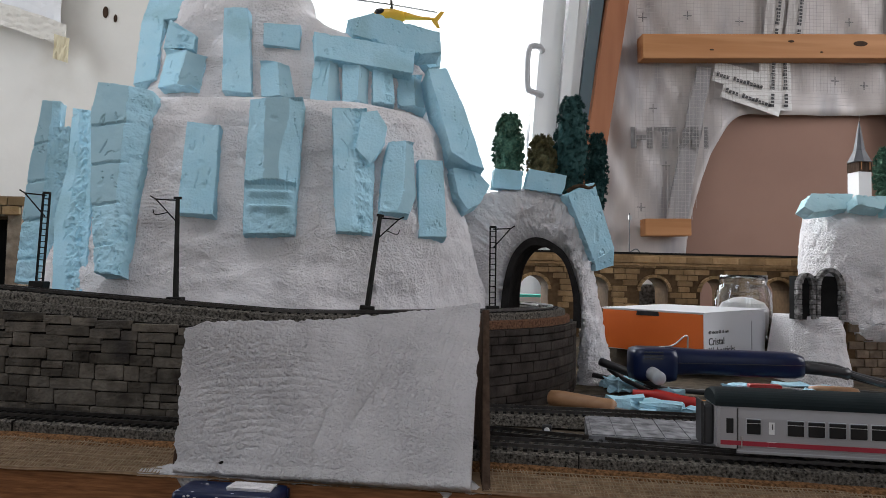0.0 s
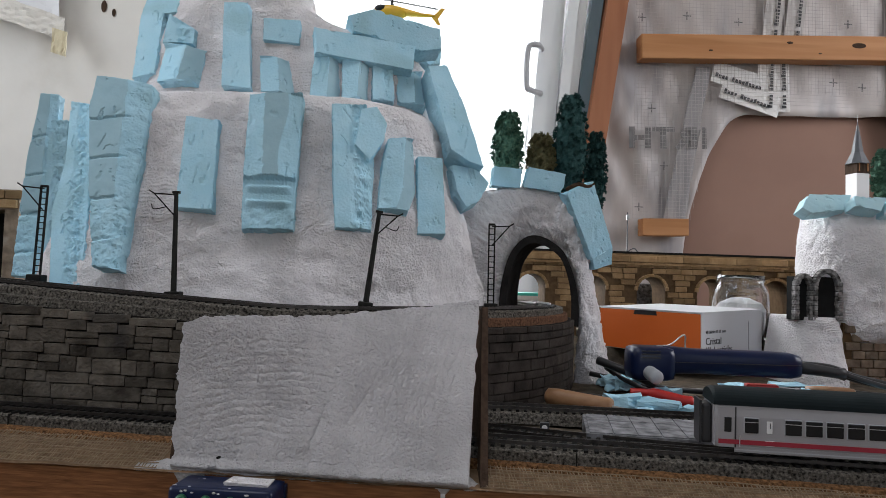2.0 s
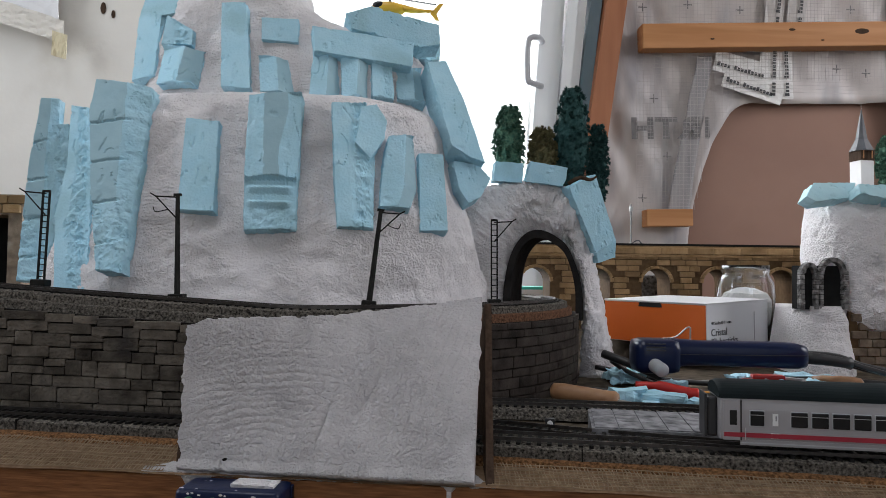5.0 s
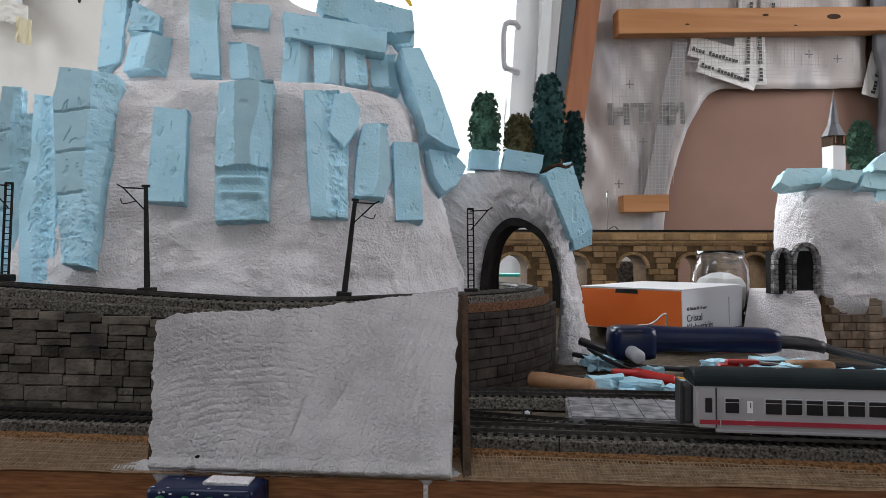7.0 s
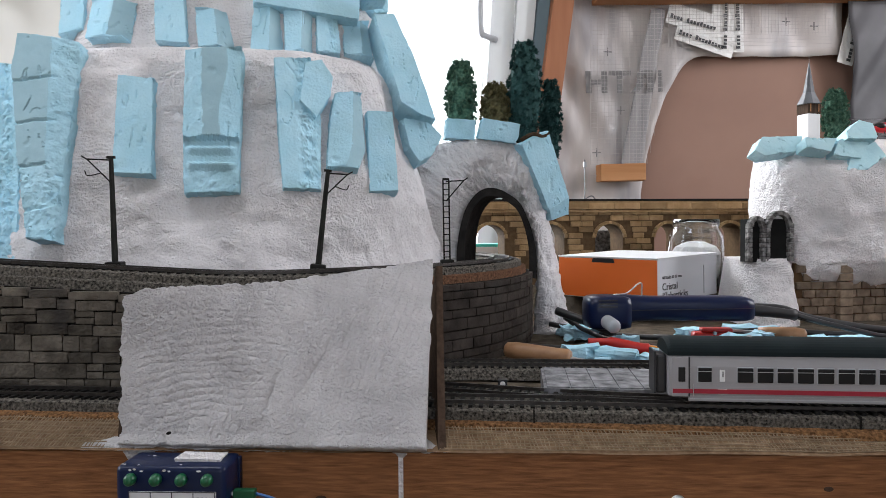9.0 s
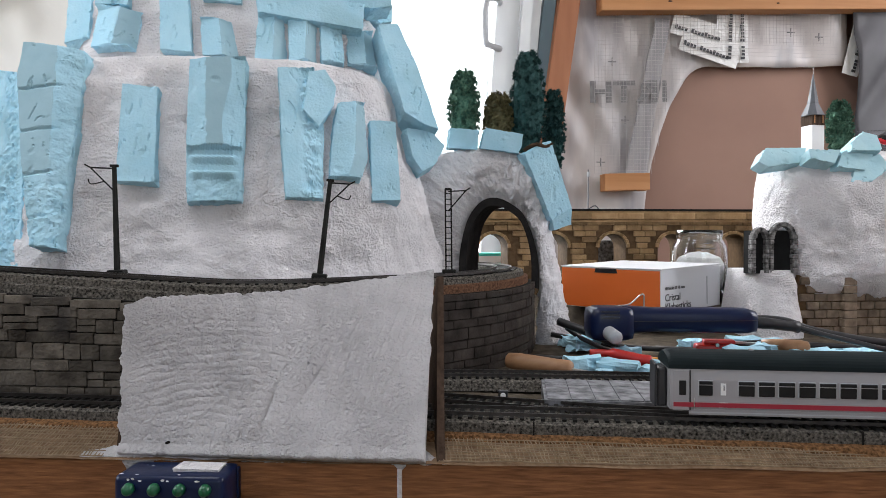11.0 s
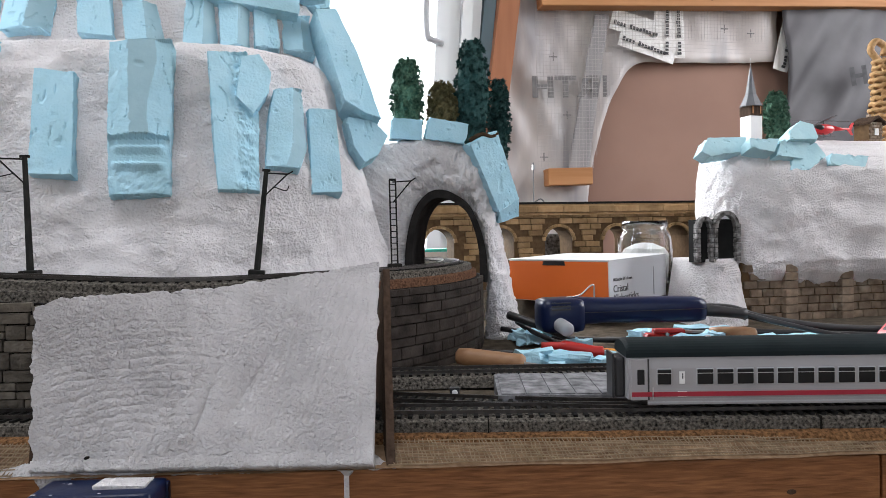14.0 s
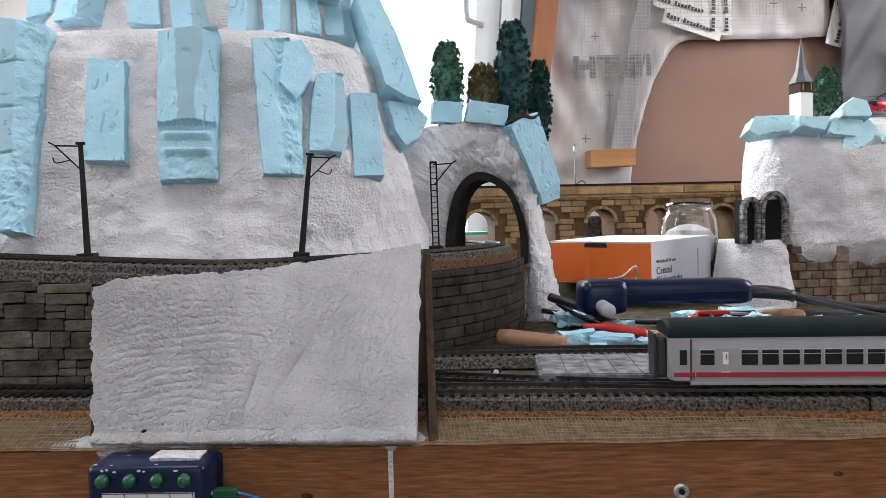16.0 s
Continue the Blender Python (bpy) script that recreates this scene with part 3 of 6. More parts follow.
# white panel in place of a bright window, cloth and tape; stains on the wall
c = thing("masking_cloth", "crumpled off-white masking cloth taped to the wall", "cloth", pose(-0.955, 1.70, 0.85))
drop = lambda i: -0.02 - 0.11 * i / 20
rows = [[(-0.25 + 0.34 * i / 20, 0.006 * noise.noise(Vector((i * 0.35, j * 0.5, 2))), drop(i) + 0.17 * j / 10 + 0.01 * noise.noise(Vector((i * 0.3, 5, 5)))) for j in range(11)] for i in range(21)]
part("sheet", grid(rows), CARD_WHITE, c, "white panel standing in for a bright window").modifiers.new("thickness", "SOLIDIFY").thickness = 0.002
rows = [[(-0.25 + 0.36 * i / 40, -0.012 + 0.006 * noise.noise(Vector((i * 0.5, j * 0.8, 9))), drop(i / 2) - 0.012 + 0.055 * j / 8 + 0.004 * noise.noise(Vector((i * 0.35, j * 0.2, 5)))) for j in range(9)] for i in range(41)]
part("hem", grid(rows), CLOTH, c, "wrinkled cream masking strip").modifiers.new("thickness", "SOLIDIFY").thickness = 0.002
rows = [[(0.088 + 0.035 * i / 8, -0.022 + 0.005 * noise.noise(Vector((i * 0.6, j, 9))), -0.175 + 0.06 * j / 6 - 0.01 * i / 8) for j in range(7)] for i in range(9)]
part("tape_end", grid(rows), YELLOW_TAPE, c).modifiers.new("thickness", "SOLIDIFY").thickness = 0.002
for x, z, s in ((-0.78, 0.82, 0.012), (-0.755, 0.805, 0.008)):
    bm = lathe([(0.001, 0), (s, 0.001), (s * 0.8, 0.002)], 12)
    tagged(part("wall_chip", bm, DARK_BOARD, None, m=pose(x, 1.749, z, 90, 0, 0) @ Matrix.Diagonal((0.6, 1.3, 1, 1))), "dark chipped spot in the white plaster", "chip", "wall chips", "structure")

# ---- the layout's board ----
SLOPE = -0.155
edge_y = lambda x: 0.4015 + SLOPE * x
TURN_BOARD = math.degrees(math.atan(SLOPE))
ON_EDGE = pose(0, 0.4015, 0, 0, 0, TURN_BOARD)
bm = box(-0.9, 0.311, 0.0, 0.022, -0.10, 0.0385, 0.0015)
bm.transform(ON_EDGE)
fascia = structure("fascia_board", bm, WOOD, "orange-brown pine fascia board along the layout's edge", "board")
bm = box(0.3125, 1.1, 0.001, 0.022, -0.10, 0.038, 0.0015)
bm.transform(ON_EDGE)
structure("fascia_board_end", bm, WOOD, "second orange-brown pine board butted to the first", "board")
bm = box(0.0235, 0.0262, -0.0006, 0.0, -0.10, 0.036)
bm.transform(ON_EDGE)
structure("plaster_drip", bm, PLASTER, "thin white plaster drip down the fascia", "drip")
screw = thing("screw", "dark crosshead screw sunk in the fascia", "screw", ON_EDGE @ pose(0.180, 0.0, 0.0115, 90, 0, 0))
part("screw_head", lathe([(0.0045, -0.001), (0.0045, 0.0006), (0.003, 0.001), (0.0015, 0.0002)], 20), STEEL, screw, "dark steel screw head", smooth=True)
# black plug painted as the shade in the screw's recess
part("screw_recess", lathe([(0.0015, 0.0), (0.0015, 0.0012)], 8), HOLE_SHADE, screw)

bm = bmesh.new()
rows = []
for i in range(141):
    x = -0.9 + 2.0 * i / 140
    e = edge_y(x)
    b = 0.4425 - 0.22 * (x - 0.046) - 0.024
    row = []
    for j in range(13):
        k = j / 12
        y = e - 0.002 + (max(b, e + 0.012) - e) * k
        row.append((x, y, 0.0395 + 0.006 * k + 0.0012 * noise.noise(Vector((x * 40, y * 60, 0)))))
    rows.append(row)
burlap = structure("burlap_strip", grid(rows, bm), BURLAP, "coarse tan burlap glued along the layout's edge", "burlap")
tex = add_bump(BURLAP, "Noise", 60, 0.4, 0.001)
threads = bmesh.new()
strip_end = lambda x: max(0.4425 - 0.22 * (x - 0.046) - 0.024, edge_y(x) + 0.012)
lift = lambda x, k: 0.0407 + 0.0066 * k + 0.0012 * noise.noise(Vector((x * 40, 26 * k, 0)))
for i in range(380):
    x = -0.42 + i * 0.0023 + 0.0004 * math.sin(i * 2.1)
    if not -0.145 < x < 0.045:
        e, b = edge_y(x), strip_end(x)
        tube([(x + 0.0005 * math.sin(i + 2 * q), e + (b - e) * q / 5, lift(x, q / 5)) for q in range(6)], 0.00033, 4, threads)
for k in range(8):
    for x0, x1 in ((-0.42, -0.146), (0.046, 0.45)):
        tube([(x, edge_y(x) + (strip_end(x) - edge_y(x)) * k / 7.5, lift(x, k / 7.5) + 0.0002) for x in (x0 + (x1 - x0) * i / 70 for i in range(71))], 0.00036, 4, threads)
tagged(part("burlap_threads", threads, BURLAP_THREAD), "open weave of tan burlap threads", "burlap", kind="stuff")

bm = bmesh.new()
rows = [[(-1.0 + 2.3 * i / 60, 0.455 + 0.925 * j / 40 - 0.155 * (-1.0 + 2.3 * i / 60) * (1 - j / 40), 0.047 + 0.002 * noise.noise(Vector((i * 0.5, j * 0.6, 0))) + (0.026 if j > 21 and i > 32 else 0)) for j in range(41)] for i in range(61)]
structure("layout_base", grid(rows, bm), SCENERY, "sandy unfinished base of the model railway", "layout base", True)
bm = box(-0.9, 1.1, 0.03, 0.9, -0.02, 0.03)
bm.transform(ON_EDGE)
structure("layout_board", bm, WOOD, "wooden board that carries the model railway", "board")
for x in (-0.7, 0.9):
    bm = box(x, x + 0.05, 0.1, 0.15, -0.85, -0.021)
    bm.transform(ON_EDGE)
    structure("layout_leg", bm, WOOD, "square wooden leg under the layout", "leg")


for x, z, s in ((-0.021, 0.012, 0.0022), (0.262, 0.020, 0.0018), (-0.22, 0.004, 0.002)):
    tagged(part("wood_knot", lathe([(0.0002, 0), (s, 0.0002), (s * 0.7, 0.0004)], 14), DARK_BOARD, None, m=ON_EDGE @ pose(x, -0.0001, z, 90, 0, 0) @ Matrix.Diagonal((1.5, 0.8, 1, 1))), "small dark knot in the pine fascia", "wood knot", "knots", "structure")


# ---- tracks ----
def track(name, line, z, label, sleeper=0.0063, bed=None):
    """Two rails on separate sleepers, along a line of (x, y) with heights from z(x)."""
    pts = bent([(x, y, z(x)) for x, y in line], 30)
    t = thing(name, label, "railway track", pose(*pts[0]))
    inv = t.matrix_world.inverted()
    way = lambda i: (pts[min(i + 1, len(pts) - 1)] - pts[max(i - 1, 0)]).normalized()
    for side in (-1, 1):
        rows = []
        for i, p in enumerate(pts):
            n = way(i).cross(Vector((0, 0, 1))) * side
            c = p + n * 0.00825
            rows.append([inv @ (c + n * a + Vector((0, 0, b))) for a, b in ((-0.0005, 0), (0.0005, 0), (0.0005, -0.0022), (-0.0005, -0.0022))])
        bm = grid(rows, None, True)
        bmesh.ops.recalc_face_normals(bm, faces=bm.faces[:])
        part("rail", bm, RAIL, t)
    bm = box(-0.0013, 0.0013, -0.0145, 0.0145, -0.0042, -0.0018, 0.0003)
    me = bpy.data.meshes.new("sleeper")
    bm.to_mesh(me)
    bm.free()
    me.materials.append(SLEEPER)
    done, next_at = 0.0, 0.0
    for i in range(1, len(pts)):
        step = (pts[i] - pts[i - 1]).length
        while next_at < done + step:
            p = pts[i - 1].lerp(pts[i], (next_at - done) / step)
            w = way(i)
            s = new("sleeper", me)
            s.parent = t
            s.matrix_basis = inv @ pose(p.x, p.y, p.z, 0, 0, math.degrees(math.atan2(w.y, w.x)))
            next_at += sleeper
        done += step
    return t, pts, way


def bedding(name, pts, way, drop, top, bottom, height, mat, label, amount=0.0006):
    """A ballast bed with sloping shoulders under a line of points."""
    rows = []
    for i, p in enumerate(pts):
        n = way(i).cross(Vector((0, 0, 1)))
        c = p - Vector((0, 0, drop))
        row = []
        for a, b in ((-bottom, -height), (-top - 0.001, -0.001), (-top * 0.9, 0), (-top * 0.5, 0), (0, 0.0002), (top * 0.5, 0), (top * 0.9, 0), (top + 0.001, -0.001), (bottom, -height)):
            row.append(c + n * a + Vector((0, 0, b)) + Vector((0, 0, amount * noise.noise(Vector((i * 1.7, a * 400, 0))))))
        rows.append(row)
    bm = grid(rows)
    bmesh.ops.recalc_face_normals(bm, faces=bm.faces[:])
    return structure(name, bm, mat, label, "ballast")


near_y = lambda x: 0.4425 - 0.22 * (x - 0.046)
NEAR = [(x, near_y(x)) for x in (-0.55, -0.3, -0.05, 0.2, 0.45, 0.7)]
near, npts, nway = track("railway_track", NEAR, lambda x: 0.0595, "dark model railway track on grey ballast at the front")
bedding("ballast_front", npts, nway, 0.0033, 0.0175, 0.0185, 0.0085, BALLAST, "grey and white speckled ballast under the front track")
bedding("ballast_brown", npts, nway, 0.0100, 0.0215, 0.0250, 0.0050, BROWN_BALLAST, "brown speckled ballast edging below the grey bed")
for x in (0.105, 0.285, -0.27):
    y = near_y(x) - 0.0188
    bm = box(-0.0004, 0.0004, -0.0012, 0.004, -0.011, 0.0003)
    tagged(part("ballast_joint", bm, STONE_JOINT, None, m=pose(x, y, 0.0565, 0, 0, -12)), "dark gap between two ballast bed sections", "joint", kind="structure")
far_y = lambda x: 0.548 - 0.2 * (x - 0.13)
FAR = [(-0.02, 0.562), (0.06, 0.558), (0.13, far_y(0.13)), (0.3, far_y(0.3)), (0.5, far_y(0.5)), (0.8, far_y(0.8))]
far, fpts, fway = track("railway_track", FAR, lambda x: 0.0592, "dark model railway track behind the platform")
bedding("ballast_rear", fpts, fway, 0.0033, 0.017, 0.021, 0.008, BALLAST, "grey speckled ballast under the rear track")
SIDING = [(-0.02, 0.500), (0.05, 0.478), (0.12, 0.448), (0.19, 0.4215), (0.26, 0.3985)]
sid, spts, sway = track("railway_track", SIDING, lambda x: 0.0589, "dark turnout rails merging into the front track")
bedding("ballast_turnout", spts, sway, 0.0034, 0.018, 0.022, 0.008, BALLAST, "grey speckled ballast round the turnout")

# curved upper line on its retaining wall
UP_WALL = [(-0.62, 0.625), (-0.5, 0.585), (-0.4, 0.555), (-0.3, 0.533), (-0.2, 0.518), (-0.1, 0.512), (-0.03, 0.524), (0.03, 0.556), (0.08, 0.592), (0.125, 0.632), (0.163, 0.69), (0.185, 0.75), (0.192, 0.81), (0.18, 0.88), (0.14, 0.96)]
up_z = lambda x: 0.1345 + 0.06 * max(0.0, -0.09 - x)
wpts = bent([(x, y, up_z(x)) for x, y in UP_WALL], 16)
wway = lambda i: (wpts[min(i + 1, len(wpts) - 1)] - wpts[max(i - 1, 0)]).normalized()
inward = lambda i, d: wpts[i] + Vector((0, 0, 1)).cross(Vector((wway(i).x, wway(i).y, 0)).normalized()) * d
upper = [inward(i, 0.032) for i in range(0, len(wpts), 8)]
ut, upts, uway = track("railway_track", [(p.x, p.y) for p in upper], up_z, "dark curved model railway track on the stone wall", 0.0066)
bedding("ballast_upper", upts, uway, 0.0030, 0.0205, 0.0222, 0.0062, BALLAST, "grey speckled ballast under the curved track")
turn_at = next(i for i, p in enumerate(upts) if p.x > 0.0)
bedding("cork_upper", upts[turn_at:], lambda i: uway(i + turn_at), 0.0090, 0.0255, 0.0272, 0.0078, CORK, "rust-brown cork edging under the upper ballast")
bedding("ballast_shoulder", upts[:turn_at + 1], uway, 0.0090, 0.0255, 0.0272, 0.0078, BALLAST, "speckled grey ballast shoulder above the stone wall")

# ---- retaining wall of separate stones ----
rows = []
for i in range(len(wpts)):
    a, b = inward(i, 0.0015), inward(i, 0.03)
    top = wpts[i].z - 0.0165
    rows.append([(a.x, a.y, 0.035), (a.x, a.y, top), (b.x, b.y, top), (b.x, b.y, 0.035)])
bm = grid(rows)
bmesh.ops.recalc_face_normals(bm, faces=bm.faces[:])
retaining = structure("retaining_wall", bm, STONE_JOINT, "dark grey stone retaining wall under the curved track", "stone wall")
rows = []
for i in range(len(wpts)):
    a, b = inward(i, 0.006), inward(i, 0.16)
    rows.append([(a.x, a.y, wpts[i].z - 0.0172), (b.x, b.y, wpts[i].z - 0.0165)])
structure("upper_deck", grid(rows), SCENERY, "sandy deck between the upper track and the mountain", "layout base")
arc = [0.0]
for a, b in zip(wpts, wpts[1:]):
    arc.append(arc[-1] + (b - a).length)


def on_wall(s):
    i = max(1, min(int(np.searchsorted(arc, s)), len(arc) - 1))
    k = (s - arc[i - 1]) / (arc[i] - arc[i - 1])
    w = (wpts[i] - wpts[i - 1]).normalized()
    return wpts[i - 1].lerp(wpts[i], k), math.degrees(math.atan2(w.y, w.x))


rnd = random.Random(5)
STONE_ROWS = [0.045, 0.0535, 0.0605, 0.0705, 0.0780, 0.0885, 0.0960, 0.1050, 0.1120, 0.1180]
for z0, z1 in zip(STONE_ROWS, STONE_ROWS[1:]):
    s = 0.10 + rnd.random() * 0.02
    while s < arc[-1] - 0.12:
        drum = on_wall(s)[0].x > 0.03
        w = rnd.uniform(0.022, 0.034) if drum else rnd.choice((0.013, 0.018, 0.022, 0.028, 0.034))
        w = w * rnd.uniform(0.9, 1.1)
        p, turn = on_wall(s + w / 2)
        s += w
        if p.x < -0.37 or (-0.115 < p.x < 0.03) or p.y > 0.80:
            continue
        rise = (p.z - 0.0165 - 0.045) / (0.118 - 0.045)
        za, zb = 0.045 + (z0 - 0.045) * rise, 0.045 + (z1 - 0.045) * rise
        halves = [(za, zb)]
        if not drum and zb - za > 0.0095 and rnd.random() < 0.25:
            mid = (za + zb) / 2
            halves = [(za, mid), (mid, zb)]
        for c, d in halves:
            brick("stone", DRUM_STONE if drum else DARK_STONE, retaining, pose(p.x, p.y, (c + d) / 2, rnd.uniform(-0.8, 0.8), rnd.uniform(-1.2, 1.2), turn) @ Matrix.Diagonal((w - 0.0008, 0.004 + rnd.uniform(-0.0004, 0.0004), d - c - 0.0008, 1)), 0.05)

# ---- plaster mountain in two tiers ----
def superellipse(a, n=3.0):
    c, s = math.cos(a), math.sin(a)
    return math.copysign(abs(c) ** (2 / n), c), math.copysign(abs(s) ** (2 / n), s)


def tier(cx, cy, levels, steps, bump, seed, arc0=-200, arc1=20, n=3.0):
    """A leaning plaster skin: levels give height, reach to the left, to the right and to the front."""
    rows = []
    for z, left, right, front in levels:
        row = []
        for i in range(steps + 1):
            a = radians(arc0 + (arc1 - arc0) * i / steps)
            u, v = superellipse(a, n)
            x, y = cx + u * (right if u > 0 else left), cy + v * front
            p = Vector((x, y, z))
            d = bump * noise.fractal(p / 0.06 + Vector((seed, 0, 0)), 0.7, 2.0, 4) + bump * (0.20 * noise.fractal(p / 0.012, 0.8, 2.0, 3) + 0.17 * noise.fractal(p / 0.005, 0.8, 2.0, 2) - 0.35 * max(0.0, 0.16 - abs(noise.noise(p / 0.035 + Vector((seed, 5, 0))))))
            row.append(p + Vector((u, v, 0.15)).normalized() * d)
        rows.append(row)
    return grid(rows)


def smooth_levels(keys, n):
    pts = bent([(k[0], k[1], k[2]) for k in keys], n)
    pt2 = bent([(k[0], k[3], 0) for k in keys], n)
    return [(a.x, a.y, a.z, b.y) for a, b in zip(pts, pt2)]


LOWER = [(0.10, 0.240, 0.232, 0.219), (0.13, 0.235, 0.226, 0.211), (0.19, 0.224, 0.213, 0.194), (0.25, 0.213, 0.194, 0.176), (0.30, 0.204, 0.180, 0.161), (0.322, 0.199, 0.168, 0.150), (0.332, 0.188, 0.155, 0.136), (0.337, 0.165, 0.135, 0.110), (0.336, 0.12, 0.09, 0.07)]
mountain = structure("mountain_lower", tier(-0.14, 0.80, smooth_levels(LOWER, 30), 560, 0.0045, 1.0), PLASTER, "rough white plaster mountainside of the model landscape", "model mountain", True)
UPPER = [(0.30, 0.180, 0.198, 0.153), (0.34, 0.168, 0.188, 0.142), (0.40, 0.152, 0.170, 0.127), (0.42, 0.146, 0.145, 0.119), (0.438, 0.139, 0.080, 0.112), (0.46, 0.132, 0.042, 0.104), (0.49, 0.12, 0.025, 0.09), (0.53, 0.10, 0.010, 0.07), (0.56, 0.05, 0.004, 0.03)]
structure("mountain_upper", tier(-0.15, 0.85, smooth_levels(UPPER, 20), 300, 0.004, 4.0), PLASTER, "white plaster summit of the model mountain", "model mountain", True)

# spur with the tunnel arch
OUT = bent([(0.240, 0, 0.035), (0.226, 0, 0.054), (0.209, 0, 0.123), (0.195, 0, 0.199), (0.180, 0, 0.245), (0.160, 0, 0.262), (0.120, 0, 0.264), (0.085, 0, 0.260), (0.050, 0, 0.240), (0.025, 0, 0.20), (0.015, 0, 0.12), (0.010, 0, 0.035)], 10)
INN = bent([(0.186, 0, 0.035), (0.187, 0, 0.054), (0.190, 0, 0.11), (0.188, 0, 0.15), (0.176, 0, 0.186), (0.160, 0, 0.201), (0.143, 0, 0.207), (0.128, 0, 0.202), (0.115, 0, 0.184), (0.108, 0, 0.155), (0.106, 0, 0.12), (0.105, 0, 0.035)], 10)
rows = []
for i, (o, n) in enumerate(zip(OUT, INN)):
    row = []
    mid = (o + n) / 2
    ring = []
    for k in range(9):
        ring.append((n.lerp(o, k / 8), 0.752 + 0.010 * (abs(k - 4) / 4) ** 2))
    for k in range(1, 6):
        ring.append((o, 0.762 + 0.038 * k / 5))
    for k in range(1, 6):
        ring.append((o.lerp(n, k / 5), 0.800))
    for k in range(1, 5):
        ring.append((n, 0.800 - 0.038 * k / 5))
    for q, y in ring:
        p = Vector((q.x + 0.42 * (y - 0.752), y, q.z))
        d = 0.004 * noise.fractal(p / 0.03, 0.7, 2.0, 4)
        way = (q - mid).normalized()
        row.append(p + Vector((way.x * 0.5, -0.8, way.z * 0.5)) * d)
    rows.append(row)
bm = grid(rows, None, True)
bmesh.ops.subdivide_edges(bm, edges=bm.edges[:], cuts=2, use_grid_fill=True)
rough_up(bm, 0.0026, 0.006)
bmesh.ops.recalc_face_normals(bm, faces=bm.faces[:])
structure("tunnel_spur", bm, PLASTER, "white plaster spur with a tunnel arch through it", "model mountain", True)
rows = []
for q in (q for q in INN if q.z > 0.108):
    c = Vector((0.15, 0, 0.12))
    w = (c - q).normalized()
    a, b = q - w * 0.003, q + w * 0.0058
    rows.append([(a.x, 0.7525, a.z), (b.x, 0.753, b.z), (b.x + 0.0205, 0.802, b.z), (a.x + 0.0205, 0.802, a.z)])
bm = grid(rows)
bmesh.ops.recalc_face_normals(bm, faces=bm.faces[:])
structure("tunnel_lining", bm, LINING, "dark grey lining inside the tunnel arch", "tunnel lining")


